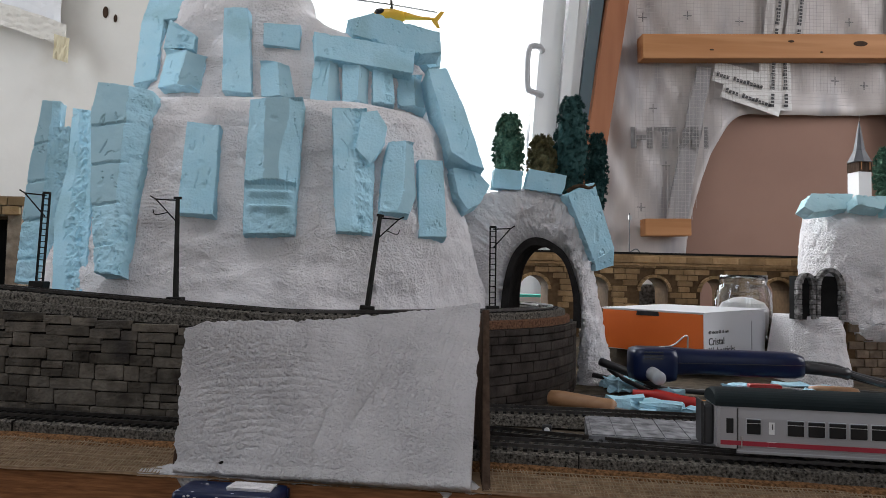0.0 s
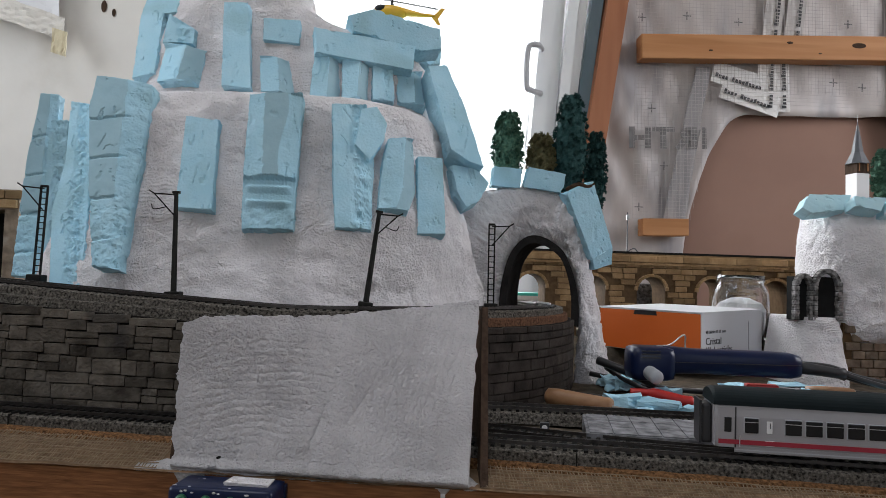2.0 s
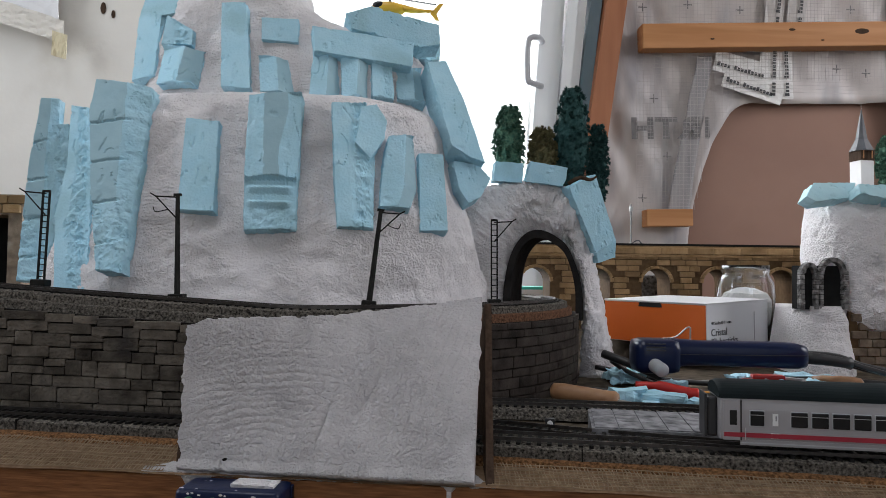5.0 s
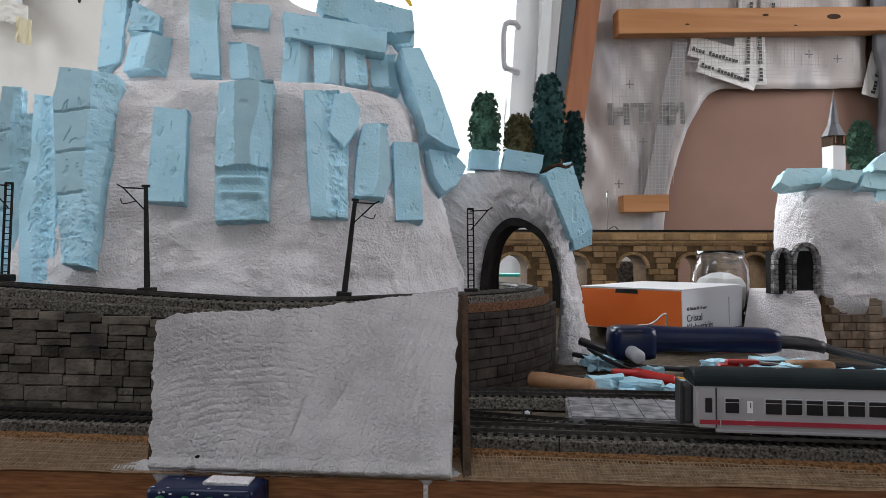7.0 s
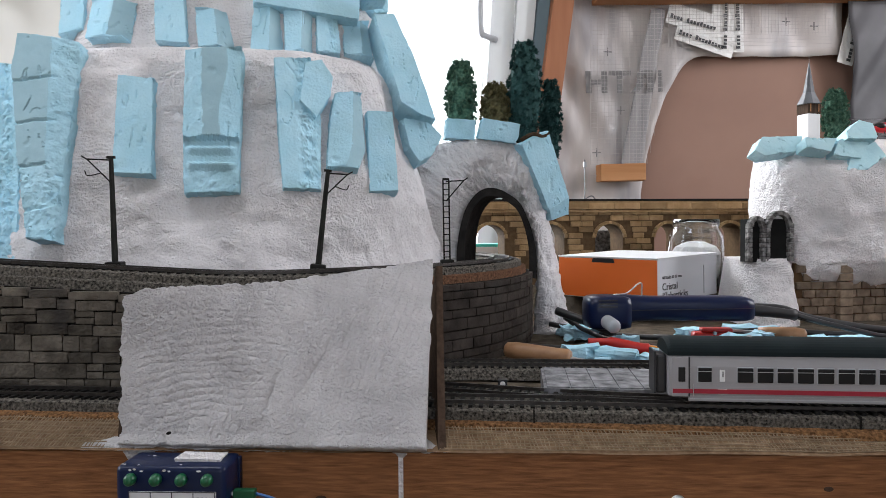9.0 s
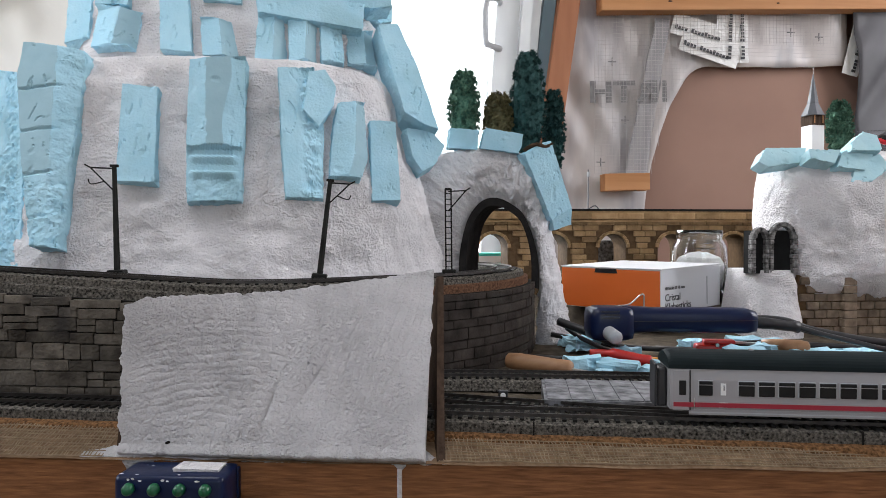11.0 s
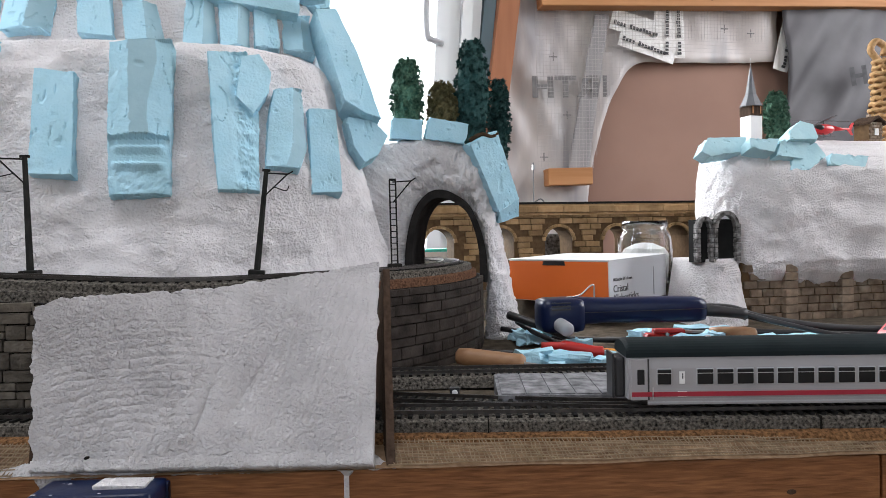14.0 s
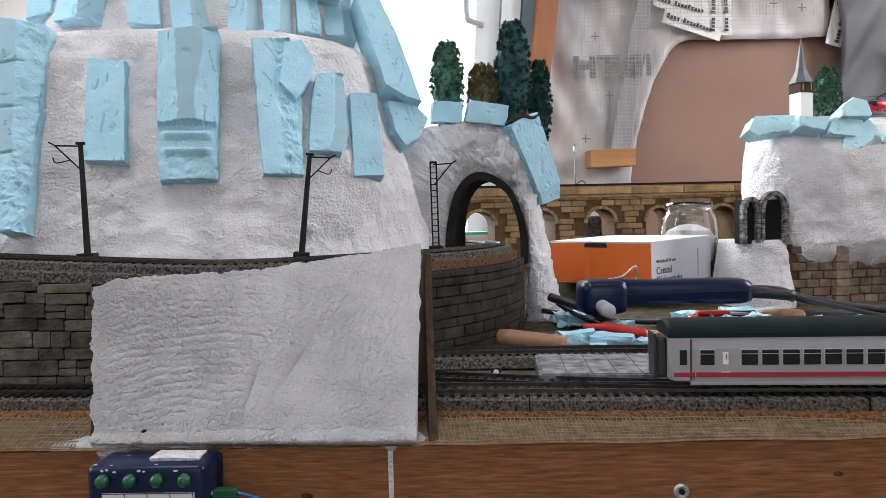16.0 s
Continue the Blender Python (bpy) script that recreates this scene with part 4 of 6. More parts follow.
# ---- blue foam rocks ----
def slab(at, yaw, lean, outline, thick, kind, pale=False):
    """A cut piece of insulation foam: outlines in its own plane, drawn back by its thickness, with chipped edges and cuts."""
    m = pose(*at, 0, 0, yaw) @ pose(0, 0, 0, -lean, 0, 0)
    rock = thing("foam_rock", "", "foam rock", m, "foam rocks on the mountain")
    seed = at[0] * 37 + at[2] * 11
    cx, cz = sum(p[0] for p in outline) / len(outline), sum(p[1] for p in outline) / len(outline)
    zs = [p[1] for p in outline]
    lo, hi = min(zs), max(zs)

    def extent(z):
        xs = []
        for (x0, z0), (x1, z1) in zip(outline, outline[1:] + outline[:1]):
            if (z0 - z) * (z1 - z) < 0:
                xs.append(x0 + (x1 - x0) * (z - z0) / (z1 - z0))
        return (min(xs), max(xs)) if len(xs) > 1 else (cx - 0.01, cx + 0.01)

    step = lambda a, b, x: max(0.0, min(1.0, (x - a) / (b - a)))
    rise = lambda z: (z - lo) / (hi - lo)

    def relief(x, z):
        """How far the front is cut back at a point, by the kind of piece; and whether the factory skin is left there."""
        l, r = extent(z)
        half = max(0.004, (r - l) / 2)
        u, w = (x - (l + r) / 2) / half, rise(z)
        torn = noise.fractal(Vector((x, z, seed)) / 0.008, 0.7, 2.0, 4)
        if kind == "stepped":
            left = -0.30 - 0.25 * (w - 0.6) + 0.06 * torn
            right = 0.42 + 0.12 * math.sin(w * 9)
            if w > 0.37:
                return 0.30 * half * max(0.0, left - u) + 0.42 * half * max(0.0, u - right), left < u < right
            cut = 0.0065 * step(0.372, 0.352, w) + 0.0035 * max(0.0, u - 0.6)
            for at, deep in ((0.30, 0.0030), (0.195, 0.0034)):
                cut -= deep * step(at - 0.05, at - 0.012, w) * step(at + 0.012, at, w) * step(0.92, 0.7, abs(u))
            return cut + 0.0010 * torn * step(0.2, 0.12, w), False
        if kind == "courses":
            edge = 0.30 + 0.10 * noise.noise(Vector((seed, w * 12, 1)))
            cut = 0.55 * half * max(0.0, u - edge) + 0.0012 * torn * step(edge, edge + 0.15, u)
            for at in (0.14, 0.34, 0.55, 0.76):
                here = at + 0.012 * u + 0.006 * noise.noise(Vector((u * 2, at * 9, seed)))
                cut += 0.0024 * max(0.0, 1 - abs(w - here) / 0.010) * step(edge + 0.35, edge, u)
            if w < 0.3:
                cut += 0.0014 * torn
            return cut, u < edge and w > 0.33
        if kind == "rough":
            band = step(-0.25, 0.05, u + 0.2 * torn) * step(1.1, 0.55, u)
            return 0.0016 * band * (0.9 - 1.5 * torn) + 0.20 * half * max(0.0, u - 0.3), False
        if kind == "faceted":
            ridge = 0.12 + 0.15 * (w - 0.5)
            return 0.22 * half * max(0.0, ridge - u) + 0.75 * half * max(0.0, u - ridge - 0.1), u > ridge + 0.1
        return 0.0, False

    bm = bmesh.new()
    n = len(outline)
    front = [bm.verts.new((cx + (x - cx) * 0.975, 0.0, cz + (z - cz) * 0.988)) for x, z in outline]
    mid = [bm.verts.new((x, 0.0011, z)) for x, z in outline]
    back = [bm.verts.new((x, thick, z)) for x, z in outline]
    bm.faces.new(front)
    for a, b in ((front, mid), (mid, back)):
        for i in range(n):
            j = (i + 1) % n
            bm.faces.new((a[j], a[i], b[i], b[j]))
    bm.faces.new(back[::-1])
    bmesh.ops.recalc_face_normals(bm, faces=bm.faces[:])
    bmesh.ops.triangulate(bm, faces=bm.faces[:])
    fine = 0.0034 if kind == "plain" else 0.0024
    for _ in range(7):
        long = [e for e in bm.edges if e.calc_length() > fine and min(v.co.y for v in e.verts) < thick - 0.001]
        if not long:
            break
        bmesh.ops.subdivide_edges(bm, edges=long, cuts=1)
        bmesh.ops.triangulate(bm, faces=[f for f in bm.faces if len(f.verts) > 3])
    bm.normal_update()
    for v in bm.verts:
        p = v.co.copy()
        d = 0.0005 * noise.fractal(p / 0.03 + Vector((seed, 0, 0)), 0.6, 2.1, 3)
        side = abs(v.normal.y) < 0.75
        if side:
            d += 0.0007 * noise.fractal(p / 0.006 + Vector((0, seed, 0)), 0.7, 2.1, 3)
            chip = noise.noise(p / 0.007 + Vector((seed, 1, 5)))
            if p.y < 0.004 and chip > 0.20:
                d -= 0.0065 * (chip - 0.20)
        dent = noise.noise(p / 0.011 + Vector((seed, 9, 2)))
        if dent > 0.46:
            d -= 0.004 * (dent - 0.46)
        scratch = abs(noise.noise(Vector((p.x * 90, p.z * 30, seed))))
        if scratch < 0.03 and noise.noise(p / 0.02 + Vector((seed, 4, 4))) > 0.15:
            d -= 0.0009
        shift = relief(p.x, p.z)[0] * max(0.0, 1 - p.y / thick)
        v.co += v.normal * d + Vector((0, shift, 0))
    mat = PALE_FOAM if pale else FOAM
    block = part("block", bm, mat, rock)
    if kind in ("courses", "stepped", "faceted"):
        block.data.materials.append(SKIN_FOAM)
        for f in block.data.polygons:
            if f.normal.y < -0.5 and relief(f.center.x, f.center.z)[1]:
                f.material_index = 1
    names = {"plain": "flat light-blue foam slab with chipped edges", "rough": "light-blue foam slab with a chipped, torn edge", "faceted": "light-blue foam block with angled faces", "courses": "tall light-blue foam pillar with block-like courses", "stepped": "large light-blue foam slab with ledges below"}
    tagged(rock, names[kind] + (", bright at the summit" if pale else ", fixed to the plaster"))
    return rock


# lower tier
slab((-0.188, 0.617, 0.255), -2, 16, [(-0.017, 0.047), (0.013, 0.044), (0.018, -0.044), (-0.014, -0.043)], 0.016, "plain")
slab((-0.123, 0.607, 0.256), 0, 16, [(-0.025, 0.07), (0.023, 0.072), (0.023, -0.017), (0.024, -0.059), (-0.02, -0.06), (-0.024, 0.003)], 0.032, "stepped")
slab((-0.051, 0.619, 0.257), 10, 17, [(-0.019, 0.064), (0.013, 0.067), (0.02, 0.009), (0.017, -0.059), (-0.015, -0.059), (-0.017, -0.016)], 0.024, "rough")
slab((-0.035, 0.632, 0.294), 14, 19, [(-0.01, 0.022), (0.005, 0.026), (0.014, 0.009), (0.01, -0.01), (-0.004, -0.032), (-0.017, -0.016)], 0.030, "plain")
slab((-0.009, 0.628, 0.254), 14, 20, [(-0.008, 0.039), (0.017, 0.04), (0.017, -0.014), (0.007, -0.037), (-0.021, -0.035), (-0.015, 0.007)], 0.034, "faceted")
slab((0.022, 0.646, 0.237), 14, 20, [(-0.011, 0.042), (0.014, 0.042), (0.011, -0.039), (-0.016, -0.04)], 0.034, "plain")
slab((-0.264, 0.620, 0.254), -14, 17, [(-0.041, 0.091), (0.012, 0.085), (0.016, 0.076), (0.026, -0.066), (0.03, -0.099), (0.008, -0.098), (-0.018, -0.018), (-0.039, 0.057)], 0.030, "courses")
slab((-0.308, 0.642, 0.228), -14, 19, [(-0.032, 0.099), (-0.01, 0.095), (0.018, -0.005), (0.038, -0.091), (0.007, -0.089), (-0.014, -0.017), (-0.016, 0.03)], 0.018, "rough")
slab((-0.370, 0.728, 0.236), 0, 6, [(-0.016, 0.077), (0.009, 0.079), (0.015, -0.005), (0.008, -0.087), (-0.005, -0.07), (-0.009, 0.013)], 0.014, "rough")
slab((-0.381, 0.727, 0.241), 0, 6, [(-0.009, 0.102), (0.008, 0.101), (0.008, 0.05), (0.017, -0.081), (0.008, -0.095), (-0.018, -0.093), (-0.016, 0.025)], 0.016, "courses")
# right flank of both tiers
slab((0.049, 0.710, 0.326), 14, 20, [(-0.028, 0.064), (-0.007, 0.068), (0.009, 0.019), (0.024, -0.054), (0.01, -0.05), (-0.01, -0.037)], 0.035, "plain")
slab((0.063, 0.700, 0.255), 14, 15, [(-0.019, 0.023), (0.009, 0.019), (0.022, 0.005), (0.009, -0.016), (-0.005, -0.024), (-0.014, -0.008)], 0.020, "plain")
# upper tier
slab((-0.183, 0.712, 0.395), -2, 14, [(-0.019, 0.051), (0.007, 0.052), (0.02, -0.05), (-0.01, -0.048)], 0.016, "plain")
slab((-0.139, 0.720, 0.415), 0, 14, [(-0.02, 0.014), (0.019, 0.013), (0.02, -0.015), (-0.018, -0.012)], 0.010, "plain")
slab((-0.140, 0.702, 0.363), 0, 14, [(-0.018, 0.021), (0.011, 0.02), (0.02, -0.019), (-0.014, -0.019)], 0.018, "faceted")
slab((-0.089, 0.705, 0.365), 4, 14, [(-0.013, 0.026), (0.012, 0.025), (0.015, -0.025), (-0.016, -0.024)], 0.018, "faceted")
slab((-0.051, 0.718, 0.399), 13, 16, [(-0.053, 0.019), (0.056, 0.011), (0.052, -0.019), (-0.051, -0.011)], 0.022, "plain")
slab((-0.059, 0.709, 0.365), 9, 15, [(-0.014, 0.023), (0.015, 0.023), (0.013, -0.022), (-0.013, -0.025)], 0.018, "faceted")
slab((-0.030, 0.719, 0.364), 14, 17, [(-0.011, 0.021), (0.011, 0.02), (0.012, -0.02), (-0.012, -0.021)], 0.014, "rough")
slab((-0.001, 0.732, 0.364), 14, 20, [(-0.015, 0.02), (0.015, 0.023), (0.017, -0.021), (-0.014, -0.019)], 0.022, "faceted")
slab((-0.242, 0.712, 0.374), -14, 16, [(-0.022, 0.025), (0.022, 0.02), (0.021, -0.023), (-0.022, -0.02)], 0.022, "faceted")
slab((-0.247, 0.728, 0.411), -14, 16, [(-0.017, 0.024), (0.016, 0.004), (0.018, -0.015), (-0.017, -0.012)], 0.016, "rough")
slab((-0.282, 0.767, 0.435), -14, 20, [(-0.024, 0.066), (0.02, 0.062), (0.022, 0.013), (0.002, 0.011), (0.013, -0.07), (-0.012, -0.076), (-0.026, 0.008)], 0.018, "plain")
slab((-0.019, 0.736, 0.426), 10, 8, [(-0.052, 0.012), (-0.025, 0.023), (0.049, 0.008), (0.051, -0.015), (0.028, -0.02), (-0.046, -0.005)], 0.030, "plain")
slab((0.019, 0.795, 0.421), 14, 8, [(-0.016, 0.011), (0.016, 0.01), (0.014, -0.009), (0.0, -0.012), (-0.013, 0.0)], 0.020, "plain")
# over the tunnel mouth
slab((0.110, 0.760, 0.275), 0, 0, [(-0.015, 0.012), (0.017, 0.01), (0.015, -0.012), (-0.017, -0.01)], 0.020, "plain")
slab((0.152, 0.755, 0.272), 0, 0, [(-0.018, 0.015), (0.024, 0.008), (0.02, -0.013), (-0.024, -0.008)], 0.020, "plain")
slab((0.204, 0.750, 0.229), 14, 0, [(-0.031, 0.028), (0.002, 0.044), (0.028, -0.029), (0.003, -0.044)], 0.020, "plain")
slab((0.226, 0.775, 0.185), 14, 0, [(-0.014, 0.001), (0.012, 0.016), (0.011, -0.004), (-0.011, -0.011)], 0.020, "plain")

# ---- catenary masts ----
def mast(x, y, z, height, lean, lattice, arm, label):
    """A catenary mast with its bracket arm; arm: -1 reaches left, 1 right."""
    t = thing("catenary_mast", label, "catenary mast", pose(x, y, z, 0, lean, 0), "catenary masts")
    part("foot", box(-0.006, 0.006, -0.006, 0.006, -0.003, 0.003, 0.001), MAST, t)
    if lattice:
        for dx in (-0.0027, 0.0027):
            part("upright", box(dx - 0.0006, dx + 0.0006, -0.001, 0.001, 0.002, height), MAST, t)
        for k in range(int(height / 0.0052)):
            part("rung", box(-0.0027, 0.0027, -0.0006, 0.0006, 0.005 + k * 0.0052, 0.0058 + k * 0.0052), MAST, t)
    else:
        part("upright", tube([(0, 0, 0.002), (0, 0, height)], [0.0026, 0.0018], 6), MAST, t)
    part("cap", box(-0.003, 0.003, -0.0012, 0.0012, height - 0.001, height + 0.001), MAST, t)
    part("arm", tube([(0, 0, height - 0.002), (arm * 0.016, -0.004, height - 0.0015)], 0.0006, 6), MAST, t)
    part("strut", tube([(0, 0, height - 0.020), (arm * 0.016, -0.004, height - 0.0015), (arm * 0.020, -0.005, height + 0.001)], 0.0006, 6), MAST, t)
    if not lattice:
        part("steady_arm", tube(bent([(arm * 0.007, -0.002, height - 0.012), (arm * 0.016, -0.004, height - 0.014), (arm * 0.018, -0.004, height - 0.010)], 4), 0.00045, 5), MAST, t)
    return t


mast(-0.311, 0.597, 0.149, 0.078, 2, True, -1, "dark lattice catenary mast beside the curved track")
mast(-0.186, 0.563, 0.139, 0.083, -1, False, -1, "dark slender catenary mast beside the curved track")
mast(-0.033, 0.574, 0.1345, 0.079, 6.5, False, 1, "dark slender catenary mast leaning to one side")
mast(0.080, 0.640, 0.134, 0.077, -0.5, True, 1, "dark lattice catenary mast before the tunnel arch")
mast(-0.415, 0.70, 0.155, 0.085, 2, True, -1, "dark lattice catenary mast before a far tunnel portal")

# ---- plaster ramp that covers the front track ----
bm = bmesh.new()
NU, NV = 290, 190
rows = []
for j in range(NV + 1):
    v = j / NV
    row = []
    for i in range(NU + 1):
        u = i / NU
        wob = 0.0025 * noise.fractal(Vector((v * 7, 1, 0)), 0.7, 2, 3)
        x = -0.1415 + wob * (1 - u) + (0.1935 - 0.013 * (1 - v)) * u + 0.004 * (1 - v) * (1 - u)
        zt = 0.128 + 0.002 * u + 0.0105 * max(0, u - 0.45) ** 1.3 * 2.2 - 0.004 * max(0, 0.06 - u) / 0.06
        yt = 0.452 + 0.042 * u
        yb = edge_y(x) + 0.0065 - 0.007 * u + 0.0015 * noise.noise(Vector((u * 18, 4, 4)))
        yb -= 0.003 * max(0, 1 - v / 0.05)
        y = yb + (yt - yb) * (v ** 1.05)
        z = 0.0400 + (zt - 0.0400) * (v ** 0.95) + 0.0012 * noise.noise(Vector((u * 30, 2, 2))) * v
        comb = 0.0021 * math.sin(1500 * (z + 2.6 * (x + 0.085) ** 2) + 4 * noise.noise(Vector((x * 50, z * 50, 0)))) * math.exp(-((x + 0.088) / 0.030) ** 2 - ((z - 0.084) / 0.020) ** 2) * (0.6 + 0.4 * noise.noise(Vector((x * 90, z * 90, 3))))
        comb2 = 0.0011 * math.sin(1500 * (x * 0.85 - z * 0.35) + 4 * noise.noise(Vector((x * 40, z * 40, 5)))) * (math.exp(-((x - 0.03) / 0.022) ** 2 - ((z - 0.112) / 0.018) ** 2) + 0.9 * math.exp(-((x - 0.0) / 0.02) ** 2 - ((z - 0.082) / 0.016) ** 2))
        lump = 0.0011 * noise.fractal(Vector((x, z, 0)) / 0.07, 1.0, 2.0, 2) + 0.0008 * noise.fractal(Vector((x, z, 7)) / 0.011, 0.9, 2.2, 4) + 0.00018 * noise.fractal(Vector((x, z, 9)) / 0.0035, 0.7, 2.0, 2)
        crack = -0.014 * math.exp(-(((x + 0.052) - 0.35 * (z - 0.06)) / 0.0016) ** 2) * max(0, 1 - abs(z - 0.066) / 0.013)
        off = (x + 0.032) - 0.62 * (z - 0.075)
        swath = 0.0022 * math.exp(-((off + 0.006) / 0.007) ** 2) * max(0.0, 1 - abs(z - 0.085) / 0.035) - 0.0055 * math.exp(-((off - 0.004) / 0.0014) ** 2) * max(0.0, 1 - abs(z - 0.084) / 0.020)
        d = (comb + comb2 + lump + crack + swath) * min(1.0, 0.3 + 8 * (1 - u), 0.3 + 8 * u)
        row.append((x, y - d * 0.9, z + d * 0.35))
    rows.append(row)
grid(rows, bm)
bmesh.ops.recalc_face_normals(bm, faces=bm.faces[:])
# cover and foot carry their shade in the plaster's darker colour
ramp = structure("plaster_ramp", bm, SHADED_PLASTER, "sloping white plaster cover with comb marks over the front track", "plaster cover", True)
sol = ramp.modifiers.new("thickness", "SOLIDIFY")
sol.thickness, sol.offset = 0.005, -1
rows = []
for i in range(301):
    u = i / 300
    x = -0.160 + 0.211 * u
    e = edge_y(x)
    ends = min(1.0, 12 * u, 14 * (1 - u))
    w = noise.fractal(Vector((u * 26, 7, 0)), 0.8, 2.2, 4)
    dots = max(0.0, math.sin(u * 290 + 3 * noise.noise(Vector((u * 20, 1, 1)))))
    drip = 0.0085 * math.exp(-((x + 0.129) / 0.0040) ** 2) + 0.004 * math.exp(-((x + 0.119) / 0.003) ** 2) + 0.0040 * math.exp(-((x - 0.025) / 0.0030) ** 2) + max(0.0, 0.0014 * w)
    tip = 0.0388 - drip
    over = -0.0005 if drip > 0.0015 else 0.0004 - 0.0012 * w
    thick = ends * (0.0016 + 0.0006 * w)
    rows.append([(x, e + 0.0006, tip), (x, e + over, tip + 0.0004), (x, e + over - 0.0004, 0.0392), (x, e + 0.0015, 0.0400 + thick * 0.5 + 0.0005 * dots * ends), (x, e + 0.0045, 0.0406 + thick * 1.3), (x, e + 0.009 + 0.002 * w, 0.0412 + thick * 2.2 * ends), (x, e + 0.014 + 0.002 * w, 0.0400)])
structure("plaster_foot", grid(rows), SHADED_PLASTER, "smeared white plaster foot of the cover dripping over the board's edge", "plaster cover", True)
bm = prism([(0.393, 0.0405), (0.500, 0.0405), (0.503, 0.137), (0.494, 0.139), (0.45, 0.094)], 0.0, 0.0045)
for v in bm.verts:
    v.co = Vector((0.0475 + v.co.y + 0.10 * (v.co.z - 0.06), v.co.x + 0.0015, v.co.z))
bmesh.ops.recalc_face_normals(bm, faces=bm.faces[:])
structure("ramp_side_board", bm, DARK_BOARD, "dark brown board that carries the plaster cover's edge", "board")
bm = prism([(0.430, 0.0405), (0.47, 0.0405), (0.478, 0.120), (0.458, 0.122)], 0.0, 0.004)
for v in bm.verts:
    v.co = Vector((-0.1405 + v.co.y, v.co.x, v.co.z))
bmesh.ops.recalc_face_normals(bm, faces=bm.faces[:])
structure("ramp_side_board_thin", bm, DARK_BOARD, "thin dark brown board at the plaster cover's other end", "board")

# small dark lumps painted as the shade of gaps under the plaster
for k, x in enumerate((-0.108, -0.010, 0.003, 0.015, 0.024, -0.088)):
    bm = lathe([(0.0006, -0.0008), (0.0016, 0.0), (0.0012, 0.0007), (0.0003, 0.0009)], 9)
    rough_up(bm, 0.0006, 0.002, k)
    v = 0.045
    y = edge_y(x) + 0.0065 - 0.007 * ((x + 0.1415) / 0.18) + (0.026 + 0.08 * ((x + 0.1415) / 0.19)) * v
    tagged(part("hole_shade_spot", bm, STONE_JOINT, None, m=pose(x, y - 0.0038, 0.0478 - 0.0008 * (k % 2), 70, 0, 0) @ Matrix.Diagonal((1.6 if k in (0, 5) else 1.0, 0.8, 1, 1))), "dark spot painted as a gap's shade at the plaster cover's foot", "gap", "gaps in the plaster", "structure")

# ---- viaduct behind ----
VIA_Y, VIA_TOP = 1.10, 0.211
ARCHES = [0.105, 0.204, 0.303, 0.402, 0.503, 0.610, 0.712]
outline = [(0.03, 0.047)]
for c in ARCHES:
    outline.append((c - 0.0235, 0.047))
    outline += [(c - 0.0235 * math.cos(a), 0.149 + 0.0225 * math.sin(a)) for a in (math.pi * k / 14 for k in range(15))]
    outline.append((c + 0.0235, 0.047))
outline += [(0.80, 0.047), (0.80, 0.203), (0.03, 0.203)]
bm = prism(outline, VIA_Y + 0.0015, VIA_Y + 0.06)
viaduct = structure("viaduct", bm, YELLOW_JOINT, "yellow-brown stone viaduct with round arches and a track on top", "viaduct")
in_arch = lambda x0, x1, z0: any(abs(min(max(c, x0), x1) - c) < 0.026 and (z0 < 0.149 or math.hypot(min(max(c, x0), x1) - c, z0 - 0.149) < 0.0275) for c in ARCHES)
rnd = random.Random(9)
for r in range(9):
    z = 0.110 + r * 0.0095
    x = 0.125 + (0.011 if r % 2 else 0.0)
    while x < 0.74:
        w = rnd.choice((0.019, 0.022, 0.025))
        if not in_arch(x, x + w, z) and z < 0.19 and x < 0.70:
            brick("brick", YELLOW_STONE, viaduct, pose(x + w / 2, VIA_Y, z + 0.0047) @ Matrix.Diagonal((w - 0.0012, 0.005, 0.0083, 1)), 0.06)
        x += w
for c in ARCHES[1:6]:
    for k in range(11):
        a = math.pi * (k + 0.5) / 11
        brick("voussoir", YELLOW_STONE, viaduct, pose(c - 0.0258 * math.cos(a), VIA_Y - 0.0008, 0.149 + 0.0248 * math.sin(a), 0, math.degrees(a), 0) @ Matrix.Diagonal((0.0048, 0.007, 0.0066, 1)), 0.06)
x = 0.10
while x < 0.76:
    brick("coping_stone", YELLOW_STONE, viaduct, pose(x + 0.022, VIA_Y - 0.002, 0.2005) @ Matrix.Diagonal((0.0435, 0.012, 0.011, 1)), 0.06)
    x += 0.044
part("string_course", box(0.05, 0.79, VIA_Y - 0.006, VIA_Y + 0.06, 0.1905, 0.1945, 0.0008), YELLOW_STONE, viaduct)
part("deck", box(0.03, 0.80, VIA_Y - 0.004, VIA_Y + 0.06, 0.2062, 0.2085), YELLOW_STONE, viaduct)
part("rail", box(0.03, 0.80, VIA_Y + 0.012, VIA_Y + 0.0135, 0.2085, 0.213), SLEEPER, viaduct, "dark rail along the viaduct")
part("rail", box(0.03, 0.80, VIA_Y + 0.029, VIA_Y + 0.0305, 0.2085, 0.213), SLEEPER, viaduct, "dark rail along the viaduct")
part("side_wall", box(0.03, 0.80, VIA_Y + 0.0, VIA_Y + 0.004, 0.2085, 0.2115), SLEEPER, viaduct, "black edge along the viaduct's deck")
lamp_post = thing("signal_post", "thin grey signal post on the viaduct", "signal post", pose(0.367, VIA_Y + 0.02, 0.2085))
part("pole", tube([(0, 0, 0), (0, 0, 0.07)], 0.001, 6), SLATE, lamp_post)
part("bracket", tube(bent([(0, 0, 0.004), (0.012, 0, 0.010), (0.020, 0, 0.002)], 5), 0.001, 6), SLATE, lamp_post)
